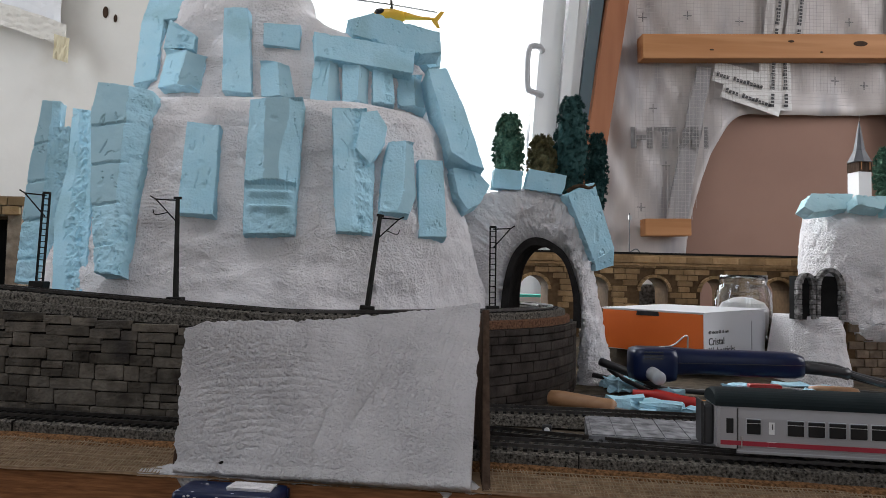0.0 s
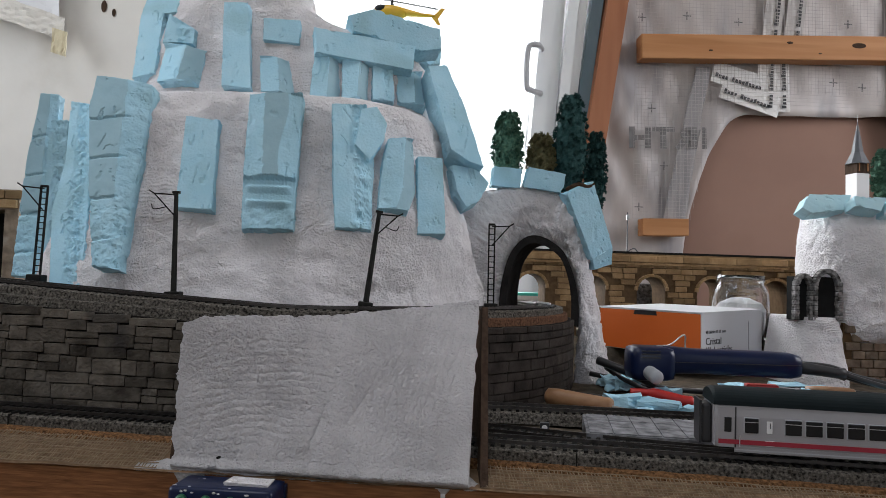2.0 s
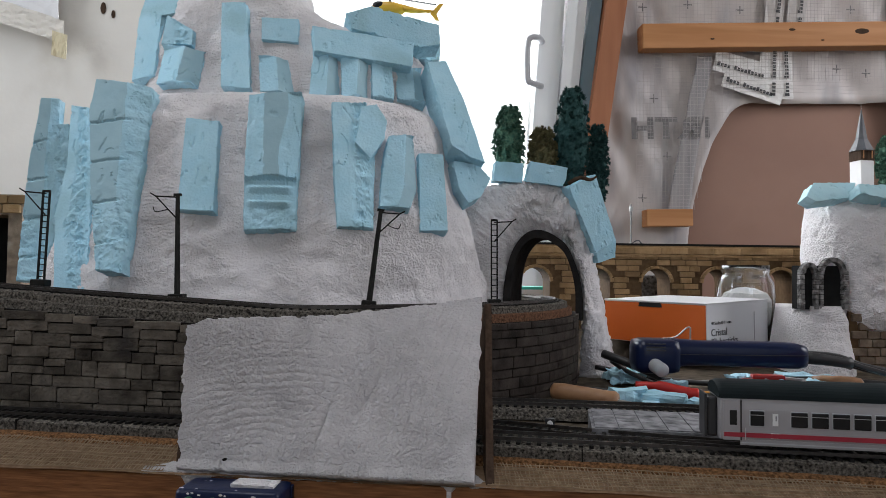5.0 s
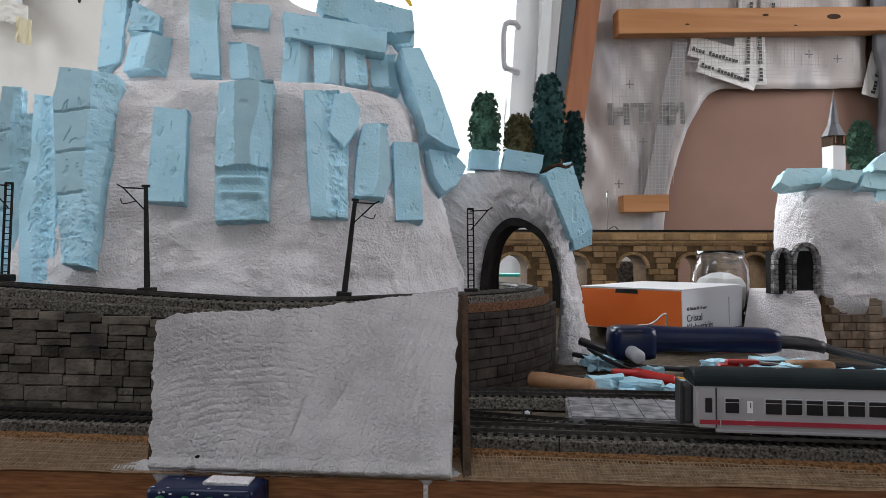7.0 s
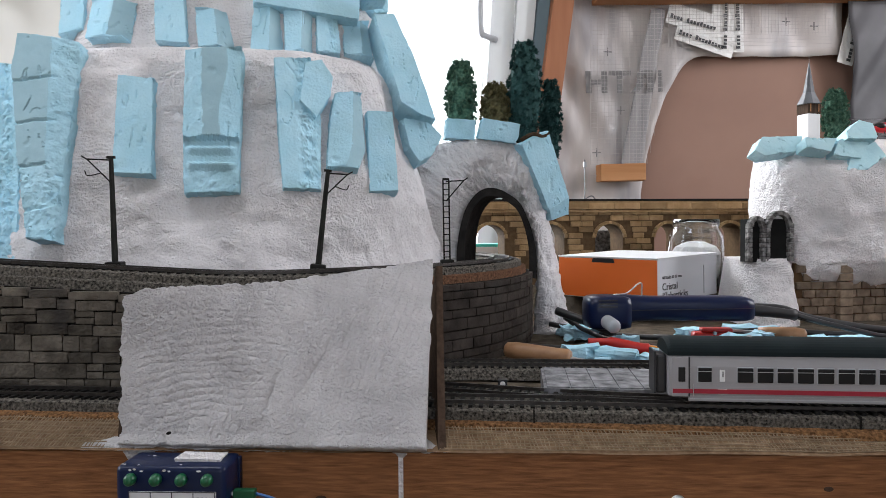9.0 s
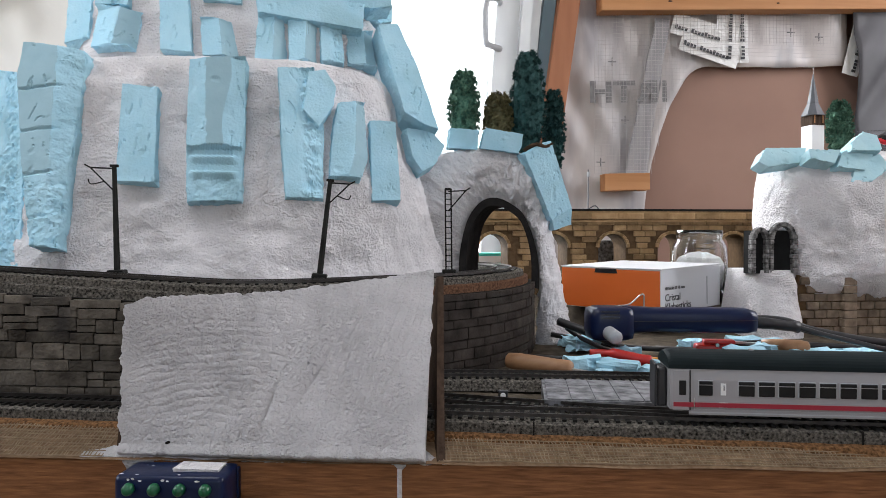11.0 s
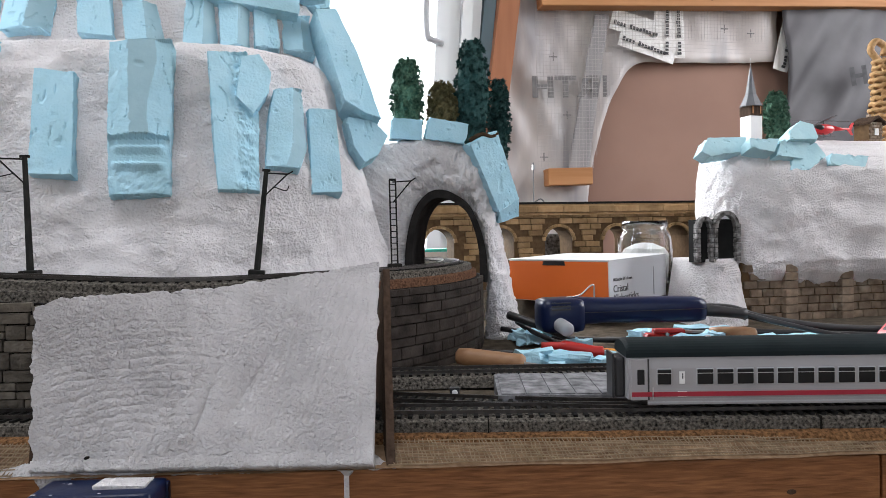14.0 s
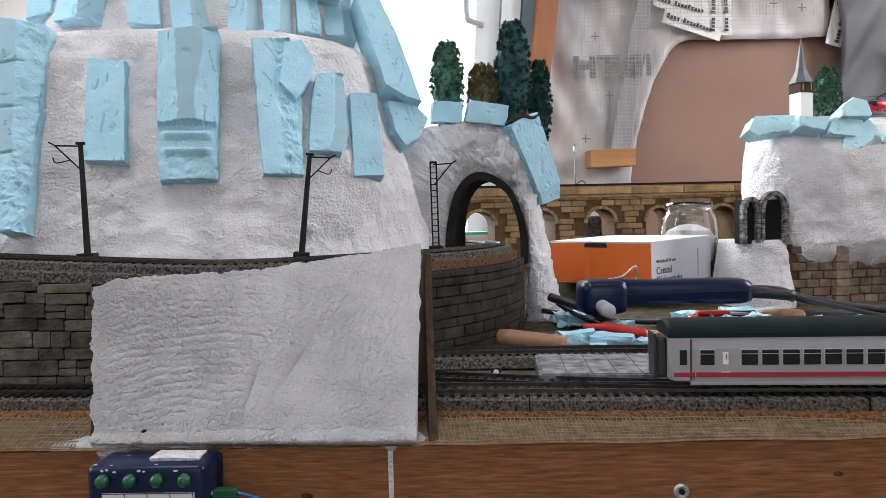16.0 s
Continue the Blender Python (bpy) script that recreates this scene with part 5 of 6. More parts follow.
part("head", box(-0.002, 0.003, -0.002, 0.002, 0.058, 0.066, 0.0006), GREY_PLASTIC, lamp_post)
b = thing("teal_box", "teal and white cardboard box standing behind the viaduct", "box", pose(0.235, 1.24, 0.073))
part("carton", box(-0.06, 0.06, -0.03, 0.03, 0, 0.065, 0.001), TEAL, b)
part("label", box(-0.055, 0.055, -0.0315, -0.0302, 0.048, 0.06), CARD_WHITE, b, "white label strip")
b = thing("grey_case", "dark grey case standing behind the viaduct", "case", pose(0.435, 1.22, 0.073))
part("shell", box(-0.035, 0.03, -0.03, 0.03, 0, 0.088, 0.006), GREY_STONE, b)

# ---- the other hill, with its portal, brickwork and village ----
HILL = [(0.092, 0.300, 0.30, 0.192), (0.108, 0.301, 0.30, 0.197), (0.14, 0.299, 0.30, 0.193), (0.19, 0.298, 0.30, 0.190), (0.235, 0.295, 0.30, 0.180), (0.262, 0.288, 0.295, 0.160), (0.276, 0.27, 0.28, 0.125), (0.287, 0.24, 0.24, 0.09), (0.292, 0.12, 0.12, 0.03)]
bm = tier(0.764, 0.995, smooth_levels(HILL, 24), 460, 0.0042, 8.0, n=5.0)
for v in bm.verts:
    v.co.x += 0.62 * max(0.0, v.co.y - 0.80) * max(0.0, min(1.0, 1 - (v.co.x - 0.46) / 0.4))
for v in bm.verts:
    bulge = max(0.0, min(1.0, (v.co.x - 0.520) / 0.010), min(1.0, (v.co.z - 0.172) / 0.008)) * max(0.0, min(1.0, (0.275 - v.co.z) / 0.04)) * max(0.0, min(1.0, (v.co.z - 0.082) / 0.04)) * max(0.0, min(1.0, (0.90 - v.co.y) / 0.06))
    v.co.y -= 0.020 * bulge * (1 + 0.25 * noise.noise(v.co / 0.03))
    if v.co.z < 0.116:
        v.co.z += 0.005 * noise.fractal(Vector((v.co.x / 0.02, 3, 1)), 0.7, 2, 3) * (0.116 - v.co.z) / 0.024
structure("hill", bm, PLASTER, "rough white plaster hill with a small village on top", "model hill", True)
rows = []
for j in range(31):
    k = j / 30
    row = []
    for i in range(41):
        u = i / 40
        x = 0.470 - 0.016 * (1 - k) ** 1.5 + (0.060 + 0.014 * (1 - k)) * u
        y = 0.795 - 0.030 * (1 - k) + 0.03 * (abs(u - 0.5) * 2) ** 4
        z = 0.047 + 0.079 * k
        d = 0.004 * noise.fractal(Vector((x, y, z)) / 0.025, 0.7, 2, 4) + 0.0006 * math.sin(700 * z) * math.exp(-((u - 0.45) / 0.2) ** 2)
        row.append((x, y - d, z))
    row.append((0.535, 0.86, 0.047 + 0.079 * k))
    rows.append([(0.470 - 0.013 * (1 - k), 0.86, 0.047 + 0.079 * k)] + row)
rows.append([(p[0], 0.86, 0.1265) for p in rows[-1]])
structure("hill_foot", grid(rows), PLASTER, "combed white plaster foot below the stone portal", "model hill", True)
# black core shows between the stones as the openings' painted shade
portal = structure("stone_portal", box(0.469, 0.522, 0.8005, 0.82, 0.122, 0.1745), HOLE_SHADE, "grey stone tunnel portal with two arched openings", "tunnel portal")
for x0, x1 in ((0.465, 0.4705), (0.4825, 0.4875), (0.4885, 0.4935), (0.5175, 0.5245)):
    for k in range(8):
        w = (x1 - x0) * rnd.uniform(0.9, 1.08)
        brick("stone", GREY_STONE, portal, pose((x0 + x1) / 2, 0.7985, 0.1255 + k * 0.0058, 0, rnd.uniform(-3, 3), 0) @ Matrix.Diagonal((w, 0.009, 0.0054, 1)), 0.1)
for cx, cz, r, n in ((0.4765, 0.166, 0.0075, 9), (0.5055, 0.164, 0.0142, 13)):
    for k in range(n):
        a = math.pi * (k + 0.5) / n
        brick("stone", GREY_STONE, portal, pose(cx - r * math.cos(a), 0.798, cz + r * math.sin(a) * 1.25, 0, math.degrees(a), 0) @ Matrix.Diagonal((0.0056, 0.009, 0.0044, 1)), 0.1)
brickwork = structure("brick_wall", box(0.528, 0.95, 0.800, 0.83, 0.045, 0.120), YELLOW_JOINT, "brown brick wall with buttresses under the plaster hill", "brick wall")
for r in range(7):
    x = 0.529 + (0.009 if r % 2 else 0)
    while x < 0.78:
        w = rnd.choice((0.016, 0.019, 0.022))
        brick("brick", HILL_BRICK, brickwork, pose(x + w / 2, 0.799, 0.0515 + r * 0.0102) @ Matrix.Diagonal((w - 0.0012, 0.005, 0.009, 1)), 0.06)
        x += w
for bx in (0.589, 0.668, 0.745):
    for r in range(7):
        brick("brick", HILL_BRICK, brickwork, pose(bx, 0.794, 0.0515 + r * 0.0102) @ Matrix.Diagonal((0.017, 0.012, 0.0095, 1)), 0.06)

slab((0.518, 0.822, 0.266), 0, 20, [(-0.03, -0.006), (-0.017, 0.013), (0.038, 0.014), (0.029, -0.006), (-0.019, -0.013)], 0.022, "plain", True)
slab((0.561, 0.800, 0.267), 0, 20, [(-0.018, 0.008), (0.023, 0.007), (0.012, -0.011), (-0.019, -0.005)], 0.022, "plain", True)
slab((0.601, 0.800, 0.261), 0, 20, [(-0.012, 0.014), (0.028, 0.009), (0.011, -0.013), (-0.025, -0.009)], 0.022, "plain", True)
slab((0.621, 0.800, 0.250), 0, 20, [(-0.014, 0.011), (0.019, 0.021), (0.029, 0.003), (-0.003, -0.017), (-0.029, -0.017)], 0.022, "plain", True)
slab((0.615, 0.800, 0.284), 0, 20, [(-0.018, -0.0), (0.0, 0.014), (0.018, 0.009), (0.02, -0.012), (-0.021, -0.012)], 0.022, "plain", True)
slab((0.681, 0.800, 0.247), 0, 20, [(-0.022, 0.01), (0.032, 0.006), (0.02, -0.011), (-0.03, -0.006)], 0.020, "plain", True)

church = thing("church_tower", "white model church tower with a grey pointed spire", "church", pose(0.634, 0.93, 0.272, 0, 0, 8) @ Matrix.Diagonal((0.76, 0.76, 1, 1)))
part("tower", box(-0.0135, 0.0135, -0.0135, 0.0135, 0, 0.054, 0.0004), CHURCH_WHITE, church)
part("belfry", box(-0.0142, 0.0142, -0.0142, 0.0142, 0.052, 0.066, 0.0004), DARK_BOARD, church, "brown wooden belfry")
for sx in (-1, 1):
    part("belfry_post", box(sx * 0.009 - 0.001, sx * 0.009 + 0.001, -0.0152, -0.0143, 0.055, 0.066), BATTEN, church)
bm = bmesh.new()
rows = [[(r * math.cos(a), r * math.sin(a), z) for a in (math.pi / 8 + math.pi / 4 * k for k in range(8))] for r, z in ((0.0215, 0.066), (0.0195, 0.069), (0.0105, 0.083), (0.0055, 0.105), (0.0006, 0.126))]
grid(rows, bm, True)
bm.faces.new([v for v in bm.verts[:8]][::-1])
spire = part("spire", bm, SLATE, church, "grey slate spire")
part("finial", tube([(0, 0, 0.124), (0, 0, 0.136)], 0.0004, 5), METAL, spire)

house = thing("model_house", "small brick model house with a brown roof", "model house", pose(0.828, 0.93, 0.287, 0, 0, 12))
part("wall", box(-0.014, 0.014, -0.012, 0.012, 0, 0.030), YELLOW_JOINT, house)
for r in range(7):
    for k in range(4):
        brick("brick", HILL_BRICK, house, pose(-0.0105 + 0.007 * k + (0.0015 if r % 2 else -0.001), -0.0125, 0.003 + r * 0.0041) @ Matrix.Diagonal((0.006, 0.0015, 0.0034, 1)), 0.06)
bm = prism([(-0.020, 0.028), (0, 0.039), (0.020, 0.028), (0.019, 0.0255), (0, 0.0362), (-0.019, 0.0255)], -0.017, 0.016)
part("roof", bm, DARK_BOARD, house, "dark brown shallow roof")
part("window", box(-0.004, 0.004, -0.0142, -0.0131, 0.010, 0.020, 0.0003), CHURCH_WHITE, house, "white-framed window")
part("chimney", box(0.006, 0.011, 0.002, 0.007, 0.032, 0.044, 0.0003), HILL_BRICK, house)


wicker = thing("wicker_figure", "woven straw-coloured wicker column with a curled top", "wicker ornament", pose(0.912, 1.00, 0.285))
for k in range(15):
    z, r = 0.006 + 0.0098 * k, 0.013 + 0.002 * math.sin(k * 1.3)
    ring = [(r * math.cos(a) + 0.0012 * k * 0.4, r * math.sin(a), z + 0.0012 * math.sin(6 * a + k * math.pi)) for a in (2 * math.pi * i / 24 for i in range(25))]
    part("woven_ring", tube(ring, 0.0036, 7), STRAW, wicker, smooth=True)
for k in range(6):
    a = math.pi * k / 3
    part("stake", tube([(0.012 * math.cos(a), 0.012 * math.sin(a), 0.0), (0.012 * math.cos(a) + 0.006, 0.012 * math.sin(a), 0.148)], 0.0016, 6), STRAW, wicker)
part("curl", tube(bent([(0.0, 0, 0.145), (-0.014, 0, 0.162), (-0.004, 0, 0.176), (0.012, 0, 0.168), (0.010, 0, 0.154)], 8), 0.0055, 9), STRAW, wicker, smooth=True)


def helicopter(m, body_mat, label, rotor):
    h = thing("toy_helicopter", label, "toy helicopter", m, "helicopters")
    bm = bmesh.new()
    bmesh.ops.create_uvsphere(bm, u_segments=20, v_segments=12, radius=1)
    for v in bm.verts:
        v.co = Vector((v.co.x * 0.020, v.co.y * 0.008, 0.012 + v.co.z * 0.008 + 0.001 * v.co.x))
    part("cabin", bm, body_mat, h, smooth=True)
    bm = bmesh.new()
    bmesh.ops.create_uvsphere(bm, u_segments=16, v_segments=10, radius=1)
    for v in bm.verts:
        v.co = Vector((-0.010 + v.co.x * 0.0085, v.co.y * 0.0082, 0.0135 + v.co.z * 0.0055))
    part("windscreen", bm, COACH_WINDOW, h, "dark glazed nose", smooth=True)
    part("tail_boom", tube([(0.012, 0, 0.014), (0.035, 0, 0.0135), (0.050, 0, 0.0145)], [0.005, 0.0022, 0.0014], 10), body_mat, h, smooth=True)
    part("tail_fin", prism([(0.047, 0.012), (0.056, 0.024), (0.060, 0.024), (0.054, 0.012), (0.058, 0.005), (0.054, 0.005)], -0.0006, 0.0006), body_mat, h)
    part("mast", tube([(0.0, 0, 0.018), (0.0, 0, 0.025)], 0.0012, 8), BLACK_PLASTIC, h)
    for a in rotor:
        bl = part("rotor_blade", box(0.001, 0.052, -0.0014, 0.0014, -0.0003, 0.0003), BLACK_PLASTIC, h)
        bl.matrix_basis = pose(0, 0, 0.025, 0, 1.0, a)
    for s in (-1, 1):
        part("skid", tube(bent([(-0.016, s * 0.007, 0.0022), (-0.013, s * 0.007, 0.0008), (0.014, s * 0.007, 0.0008)], 5), 0.0008, 6), BLACK_PLASTIC, h)
        for x in (-0.007, 0.007):
            part("skid_strut", tube([(x, s * 0.007, 0.0008), (x, s * 0.004, 0.007)], 0.0006, 5), BLACK_PLASTIC, h)
    return h


helicopter(pose(0.728, 0.90, 0.2905, 0, 0, 8) @ Matrix.Scale(0.95, 4), LOCO_RED, "red toy helicopter landed on the white hill", (172, 352, 60, 240))
helicopter(pose(-0.028, 0.757, 0.4425, 0, 7, -6), YELLOW_PAINT, "yellow toy helicopter landed on the blue summit rock", (95, 275, 5, 185))


# ---- model trees ----
def tree(x, y, z, height, radius, mat, label, seed, tip=0.35):
    radius *= 0.90
    t = thing("model_tree", label, "model tree", pose(x, y, z), "model trees")
    part("trunk", tube([(0, 0, 0), (0.0006, 0, height * 0.3), (0, 0.0004, height * 0.92)], [0.0022, 0.0017, 0.0005], 7), BARK, t)
    rnd = random.Random(seed)
    for k in range(7):
        a, h = k * 2.4, height * (0.2 + 0.09 * k)
        part("limb", tube([(0, 0, h), (radius * 0.6 * math.cos(a), radius * 0.6 * math.sin(a), h + 0.004)], [0.0007, 0.0003], 5), BARK, t)
    verts, faces = [], []
    outline = lambda k: (math.sin(math.pi * min(1, (k * 0.93 + 0.05)) ** (0.62 + tip)) ** 0.45) * radius
    for _ in range(330):
        k = rnd.random() ** 0.9
        a = rnd.uniform(0, 2 * math.pi)
        r = outline(k) * rnd.uniform(0.82, 0.98)
        c = Vector((r * math.cos(a), r * math.sin(a), height * (0.10 + 0.88 * k)))
        spread = rnd.uniform(0.0018, 0.0030)
        for _ in range(34):
            out = (Vector((math.cos(a), math.sin(a), 0.35)) + Vector((rnd.uniform(-1, 1), rnd.uniform(-1, 1), rnd.uniform(-1, 1)))).normalized()
            p = c + out * spread * rnd.random()
            side = out.cross(Vector((rnd.uniform(-1, 1), rnd.uniform(-1, 1), rnd.uniform(-1, 1)))).normalized()
            s = rnd.uniform(0.0010, 0.0019)
            i = len(verts)
            verts += [p - side * s * 0.4, p + side * s * 0.4, p + out * s * 1.6]
            faces.append((i, i + 1, i + 2))
    rings, around = 22, 22
    start = len(verts)
    for i in range(rings + 1):
        k = i / rings
        for j in range(around):
            a = 2 * math.pi * j / around
            r = (math.sin(math.pi * min(1, (k * 0.93 + 0.05)) ** (0.62 + tip)) ** 0.45) * radius * (0.84 + 0.06 * math.sin(a * 3 + k * 15 + seed) + 0.22 * noise.noise(Vector((a * 2.5, k * 12, seed))))
            verts.append(Vector((r * math.cos(a), r * math.sin(a), height * (0.10 + 0.87 * k))))
    for i in range(rings):
        for j in range(around):
            q = start + i * around
            faces.append((q + j, q + (j + 1) % around, q + around + (j + 1) % around, q + around + j))
    me = bpy.data.meshes.new("crown")
    me.from_pydata(verts, [], faces)
    me.materials.append(mat)
    c = new("crown", me)
    c.parent = t
    return t


tree(0.117, 0.805, 0.262, 0.100, 0.0205, NEEDLES, "dark green model tree with an oval crown", 1)
tree(0.156, 0.80, 0.261, 0.074, 0.0195, BROWN_NEEDLES, "low olive-brown model tree", 2)
tree(0.190, 0.795, 0.254, 0.130, 0.0225, BLUE_NEEDLES, "tall dark blue-green model tree", 3, 0.30)
tree(0.225, 0.812, 0.235, 0.108, 0.0140, BLUE_NEEDLES, "slim dark blue-green model tree", 4)
tree(0.187, 0.822, 0.260, 0.075, 0.016, BLUE_NEEDLES, "small dark blue-green model tree behind the tall one", 6)
tree(0.685, 0.945, 0.283, 0.082, 0.0195, NEEDLES, "dark green model tree beside the church tower", 5)
bm = tube(bent([(0.176, 0.752, 0.262), (0.186, 0.748, 0.268), (0.200, 0.750, 0.266), (0.206, 0.752, 0.270)], 6), 0.0022, 7)
rough_up(bm, 0.001, 0.004)
tagged(part("tree_root", bm, BARK), "dark twisted root of the tall model tree", "tree root")

# ---- far tunnel portal at the layout's other end ----
fp = structure("far_portal", holed(-0.62, -0.44, 0.13, 0.245, -0.56, -0.455, 0.1305, 0.222, 0.80, 0.86), HILL_BRICK, "yellow-brown stone tunnel portal at the layout's far end", "tunnel portal")
# black panel behind the opening, in place of the tunnel's shade
structure("far_portal_shade", box(-0.60, -0.45, 0.861, 0.87, 0.12, 0.23), HOLE_SHADE, "black panel painted as the shade inside the far tunnel portal", "tunnel portal")
for k in range(9):
    for r in range(2):
        brick("stone", YELLOW_STONE, fp, pose(-0.61 + 0.02 * k + 0.006 * r, 0.7985, 0.2285 + r * 0.0105) @ Matrix.Diagonal((0.0185, 0.006, 0.0095, 1)), 0.06)

# ---- carton, jar and the tools on the base ----
carton = thing("cardboard_box", "orange and white carton of glue sticks", "cardboard box", pose(0.354, 0.80, 0.0735, 0, -1.5, 33))
AX, BX, H = 0.135, 0.155, 0.053
part("carton_end", box(0, AX, 0, BX, 0, H, 0.0008), CARD_WHITE, carton, "white printed card")
part("orange_side", box(-0.0009, -0.0002, 0.001, BX - 0.001, 0.001, H - 0.001), CARD_ORANGE, carton, "orange printed card side")
part("lid", box(-0.001, AX + 0.001, -0.001, BX + 0.001, H, H + 0.0016, 0.0005), CARD_WHITE, carton, "white card lid")
# no hole is cut: a black patch gives the notch's shade
part("grip_hole_shade", prism([(0.062, H - 0.006), (0.064, H - 0.0005), (0.096, H - 0.0005), (0.098, H - 0.006)], 0.0010, 0.0016, m=pose(0, 0, 0, 0, 0, 90)), BLACK_PLASTIC, carton, "black patch painted as the shade in a thumb notch")
bpy.context.view_layer.update()
CM = carton.matrix_world.copy()
words("Cristal", 0.0125, CM @ pose(0.008, -0.0004, 0.0150, 90, 0, 0), INK, carton, "print")
words("Klebesticks", 0.0125, CM @ pose(0.008, -0.0004, 0.0038, 90, 0, 0), INK, carton, "print")
words("40 Sticks Ø 11 mm", 0.0055, CM @ pose(0.008, -0.0004, 0.0285, 90, 0, 0), INK, carton, "print")
part("crease", box(0.102, 0.1035, -0.0005, -0.0001, 0.004, 0.040), GREY_PLASTIC, carton)

jar = thing("glass_jar", "clear ribbed glass jar half full of white powder", "glass jar", pose(0.483, 0.965, 0.0735))
prof = [(0.036, 0.0), (0.039, 0.004), (0.0395, 0.060), (0.038, 0.078), (0.033, 0.088), (0.031, 0.091), (0.033, 0.094), (0.033, 0.103), (0.0305, 0.103), (0.0295, 0.09), (0.0365, 0.076), (0.0375, 0.06), (0.037, 0.006), (0.001, 0.004)]
bm = lathe(prof, 32)
for v in bm.verts:
    k = 1 + 0.016 * math.cos(8 * math.atan2(v.co.y, v.co.x))
    v.co.x, v.co.y = v.co.x * k, v.co.y * k
part("glass", bm, JAR_GLASS, jar, smooth=True)
bm = lathe([(0.034, 0.007), (0.0345, 0.052), (0.028, 0.063), (0.012, 0.070), (0.001, 0.071)], 32)
rough_up(bm, 0.002, 0.012)
part("powder", bm, POWDER, jar, "white powder")

tool = thing("rotary_tool", "dark blue electric hot-glue tool lying on the base", "power tool", pose(0.222, 0.655, 0.060, 0, 0, -3))
rows = []
for x, hy, hz, cz in ((0.026, 0.014, 0.015, 0.026), (0.040, 0.0125, 0.013, 0.027), (0.060, 0.012, 0.0118, 0.0268), (0.10, 0.013, 0.0122, 0.0262), (0.135, 0.0135, 0.0125, 0.0255), (0.150, 0.0135, 0.0122, 0.025), (0.158, 0.011, 0.0105, 0.0245), (0.160, 0.007, 0.007, 0.0245)):
    rows.append([(x, hy * superellipse(2 * math.pi * k / 24, 3.2)[0], cz + hz * superellipse(2 * math.pi * k / 24, 3.2)[1]) for k in range(24)])
bm = grid(rows, None, True)
bm.faces.new(bm.verts[-24:])
bmesh.ops.recalc_face_normals(bm, faces=bm.faces[:])
grip = part("grip", bm, NAVY, tool, smooth=True)
# thin black strip for the seam along the grip
part("dark_strip", box(0.03, 0.157, -0.0142, -0.0132, 0.026, 0.0266), BLACK_PLASTIC, grip)
bm = box(-0.006, 0.036, -0.020, 0.018, 0.008, 0.040, 0.008)
head = part("gear_head", bm, NAVY, tool, "dark blue rounded head", smooth=True)
for k in range(3):
    part("vent_slot", box(0.002, 0.020, -0.0206, -0.0198, 0.030 + k * 0.003, 0.0312 + k * 0.003), BLACK_PLASTIC, head)
part("spindle", lathe([(0.0062, 0), (0.0065, 0.002), (0.0065, 0.020), (0.0056, 0.0225), (0.001, 0.0226)], 24, m=pose(0.010, -0.016, 0.017, 97, 0, 4)), GREY_PLASTIC, tool, "light grey nozzle cap", smooth=True)
part("stand_wire", tube(bent([(0.022, 0, 0.040), (0.034, -0.004, 0.042), (0.044, -0.004, 0.050), (0.049, -0.002, 0.051), (0.050, 0.0, 0.044), (0.050, 0, 0.038)], 6), 0.0008, 6), STEEL, tool, "thin bent wire stand", smooth=True)
part("cord_sleeve", tube([(0.156, 0, 0.0235), (0.178, 0.0, 0.0215), (0.199, 0, 0.0185), (0.204, 0, 0.018)], [0.0060, 0.0056, 0.0050, 0.0062], 12), BLACK_PLASTIC, tool, smooth=True)
part("cord", tube(bent([(0.204, 0, 0.018), (0.24, -0.01, 0.008), (0.30, -0.03, -0.004), (0.40, -0.05, -0.007), (0.5, -0.05, -0.007)], 8), 0.0025, 8), BLACK_PLASTIC, tool, "black power cord", smooth=True)


def cable(points, radius, mat, label):
    return tagged(part("cable", tube(bent(points, 8), radius, 8), mat, None, smooth=True), label, "cable", "cables on the base")


cable([(0.215, 0.72, 0.070), (0.225, 0.69, 0.062), (0.25, 0.64, 0.054), (0.31, 0.60, 0.052), (0.40, 0.585, 0.053), (0.55, 0.56, 0.052)], 0.0025, BLACK_PLASTIC, "black cable lying in front of the blue tool")
cable([(0.205, 0.715, 0.078), (0.222, 0.695, 0.072), (0.238, 0.69, 0.066), (0.26, 0.70, 0.056)], 0.0045, BLACK_PLASTIC, "short thick black cable end beside the tool")
cable([(0.40, 0.70, 0.080), (0.44, 0.69, 0.078), (0.47, 0.68, 0.068), (0.55, 0.66, 0.056), (0.7, 0.63, 0.052)], 0.0045, BLACK_PLASTIC, "black plug and lead behind the blue tool")
cable([(0.16, 0.66, 0.052), (0.20, 0.635, 0.0525), (0.27, 0.625, 0.053), (0.36, 0.64, 0.054)], 0.0022, BLACK_PLASTIC, "thin black lead along the rear track")
driver = thing("screwdriver", "old screwdriver with a pale wooden handle", "screwdriver", pose(0.127, 0.606, 0.0585, 0, 4, -30))
part("handle", lathe([(0.004, 0), (0.0068, 0.002), (0.0078, 0.012), (0.0075, 0.045), (0.0078, 0.056), (0.0060, 0.059)], 16, m=pose(0, 0, 0, 0, 90, 0)), HANDLE_WOOD, driver, smooth=True)
part("blade", tube([(0.058, 0, 0), (0.10, 0, -0.001), (0.112, 0, -0.002)], [0.0016, 0.0016, 0.001], 8), STEEL, driver, "steel blade")
knife = thing("cutter_knife", "red and yellow plastic cutter knife", "knife", pose(0.208, 0.622, 0.0575, 0, 3, -20))
part("grip", tube(bent([(0, 0, 0.003), (0.02, 0, 0.004), (0.045, 0, 0.001), (0.055, 0, 0.001)], 6), [0.0035] * 6 + [0.005] * 12 + [0.003], 10), RED_PLASTIC, knife, smooth=True)
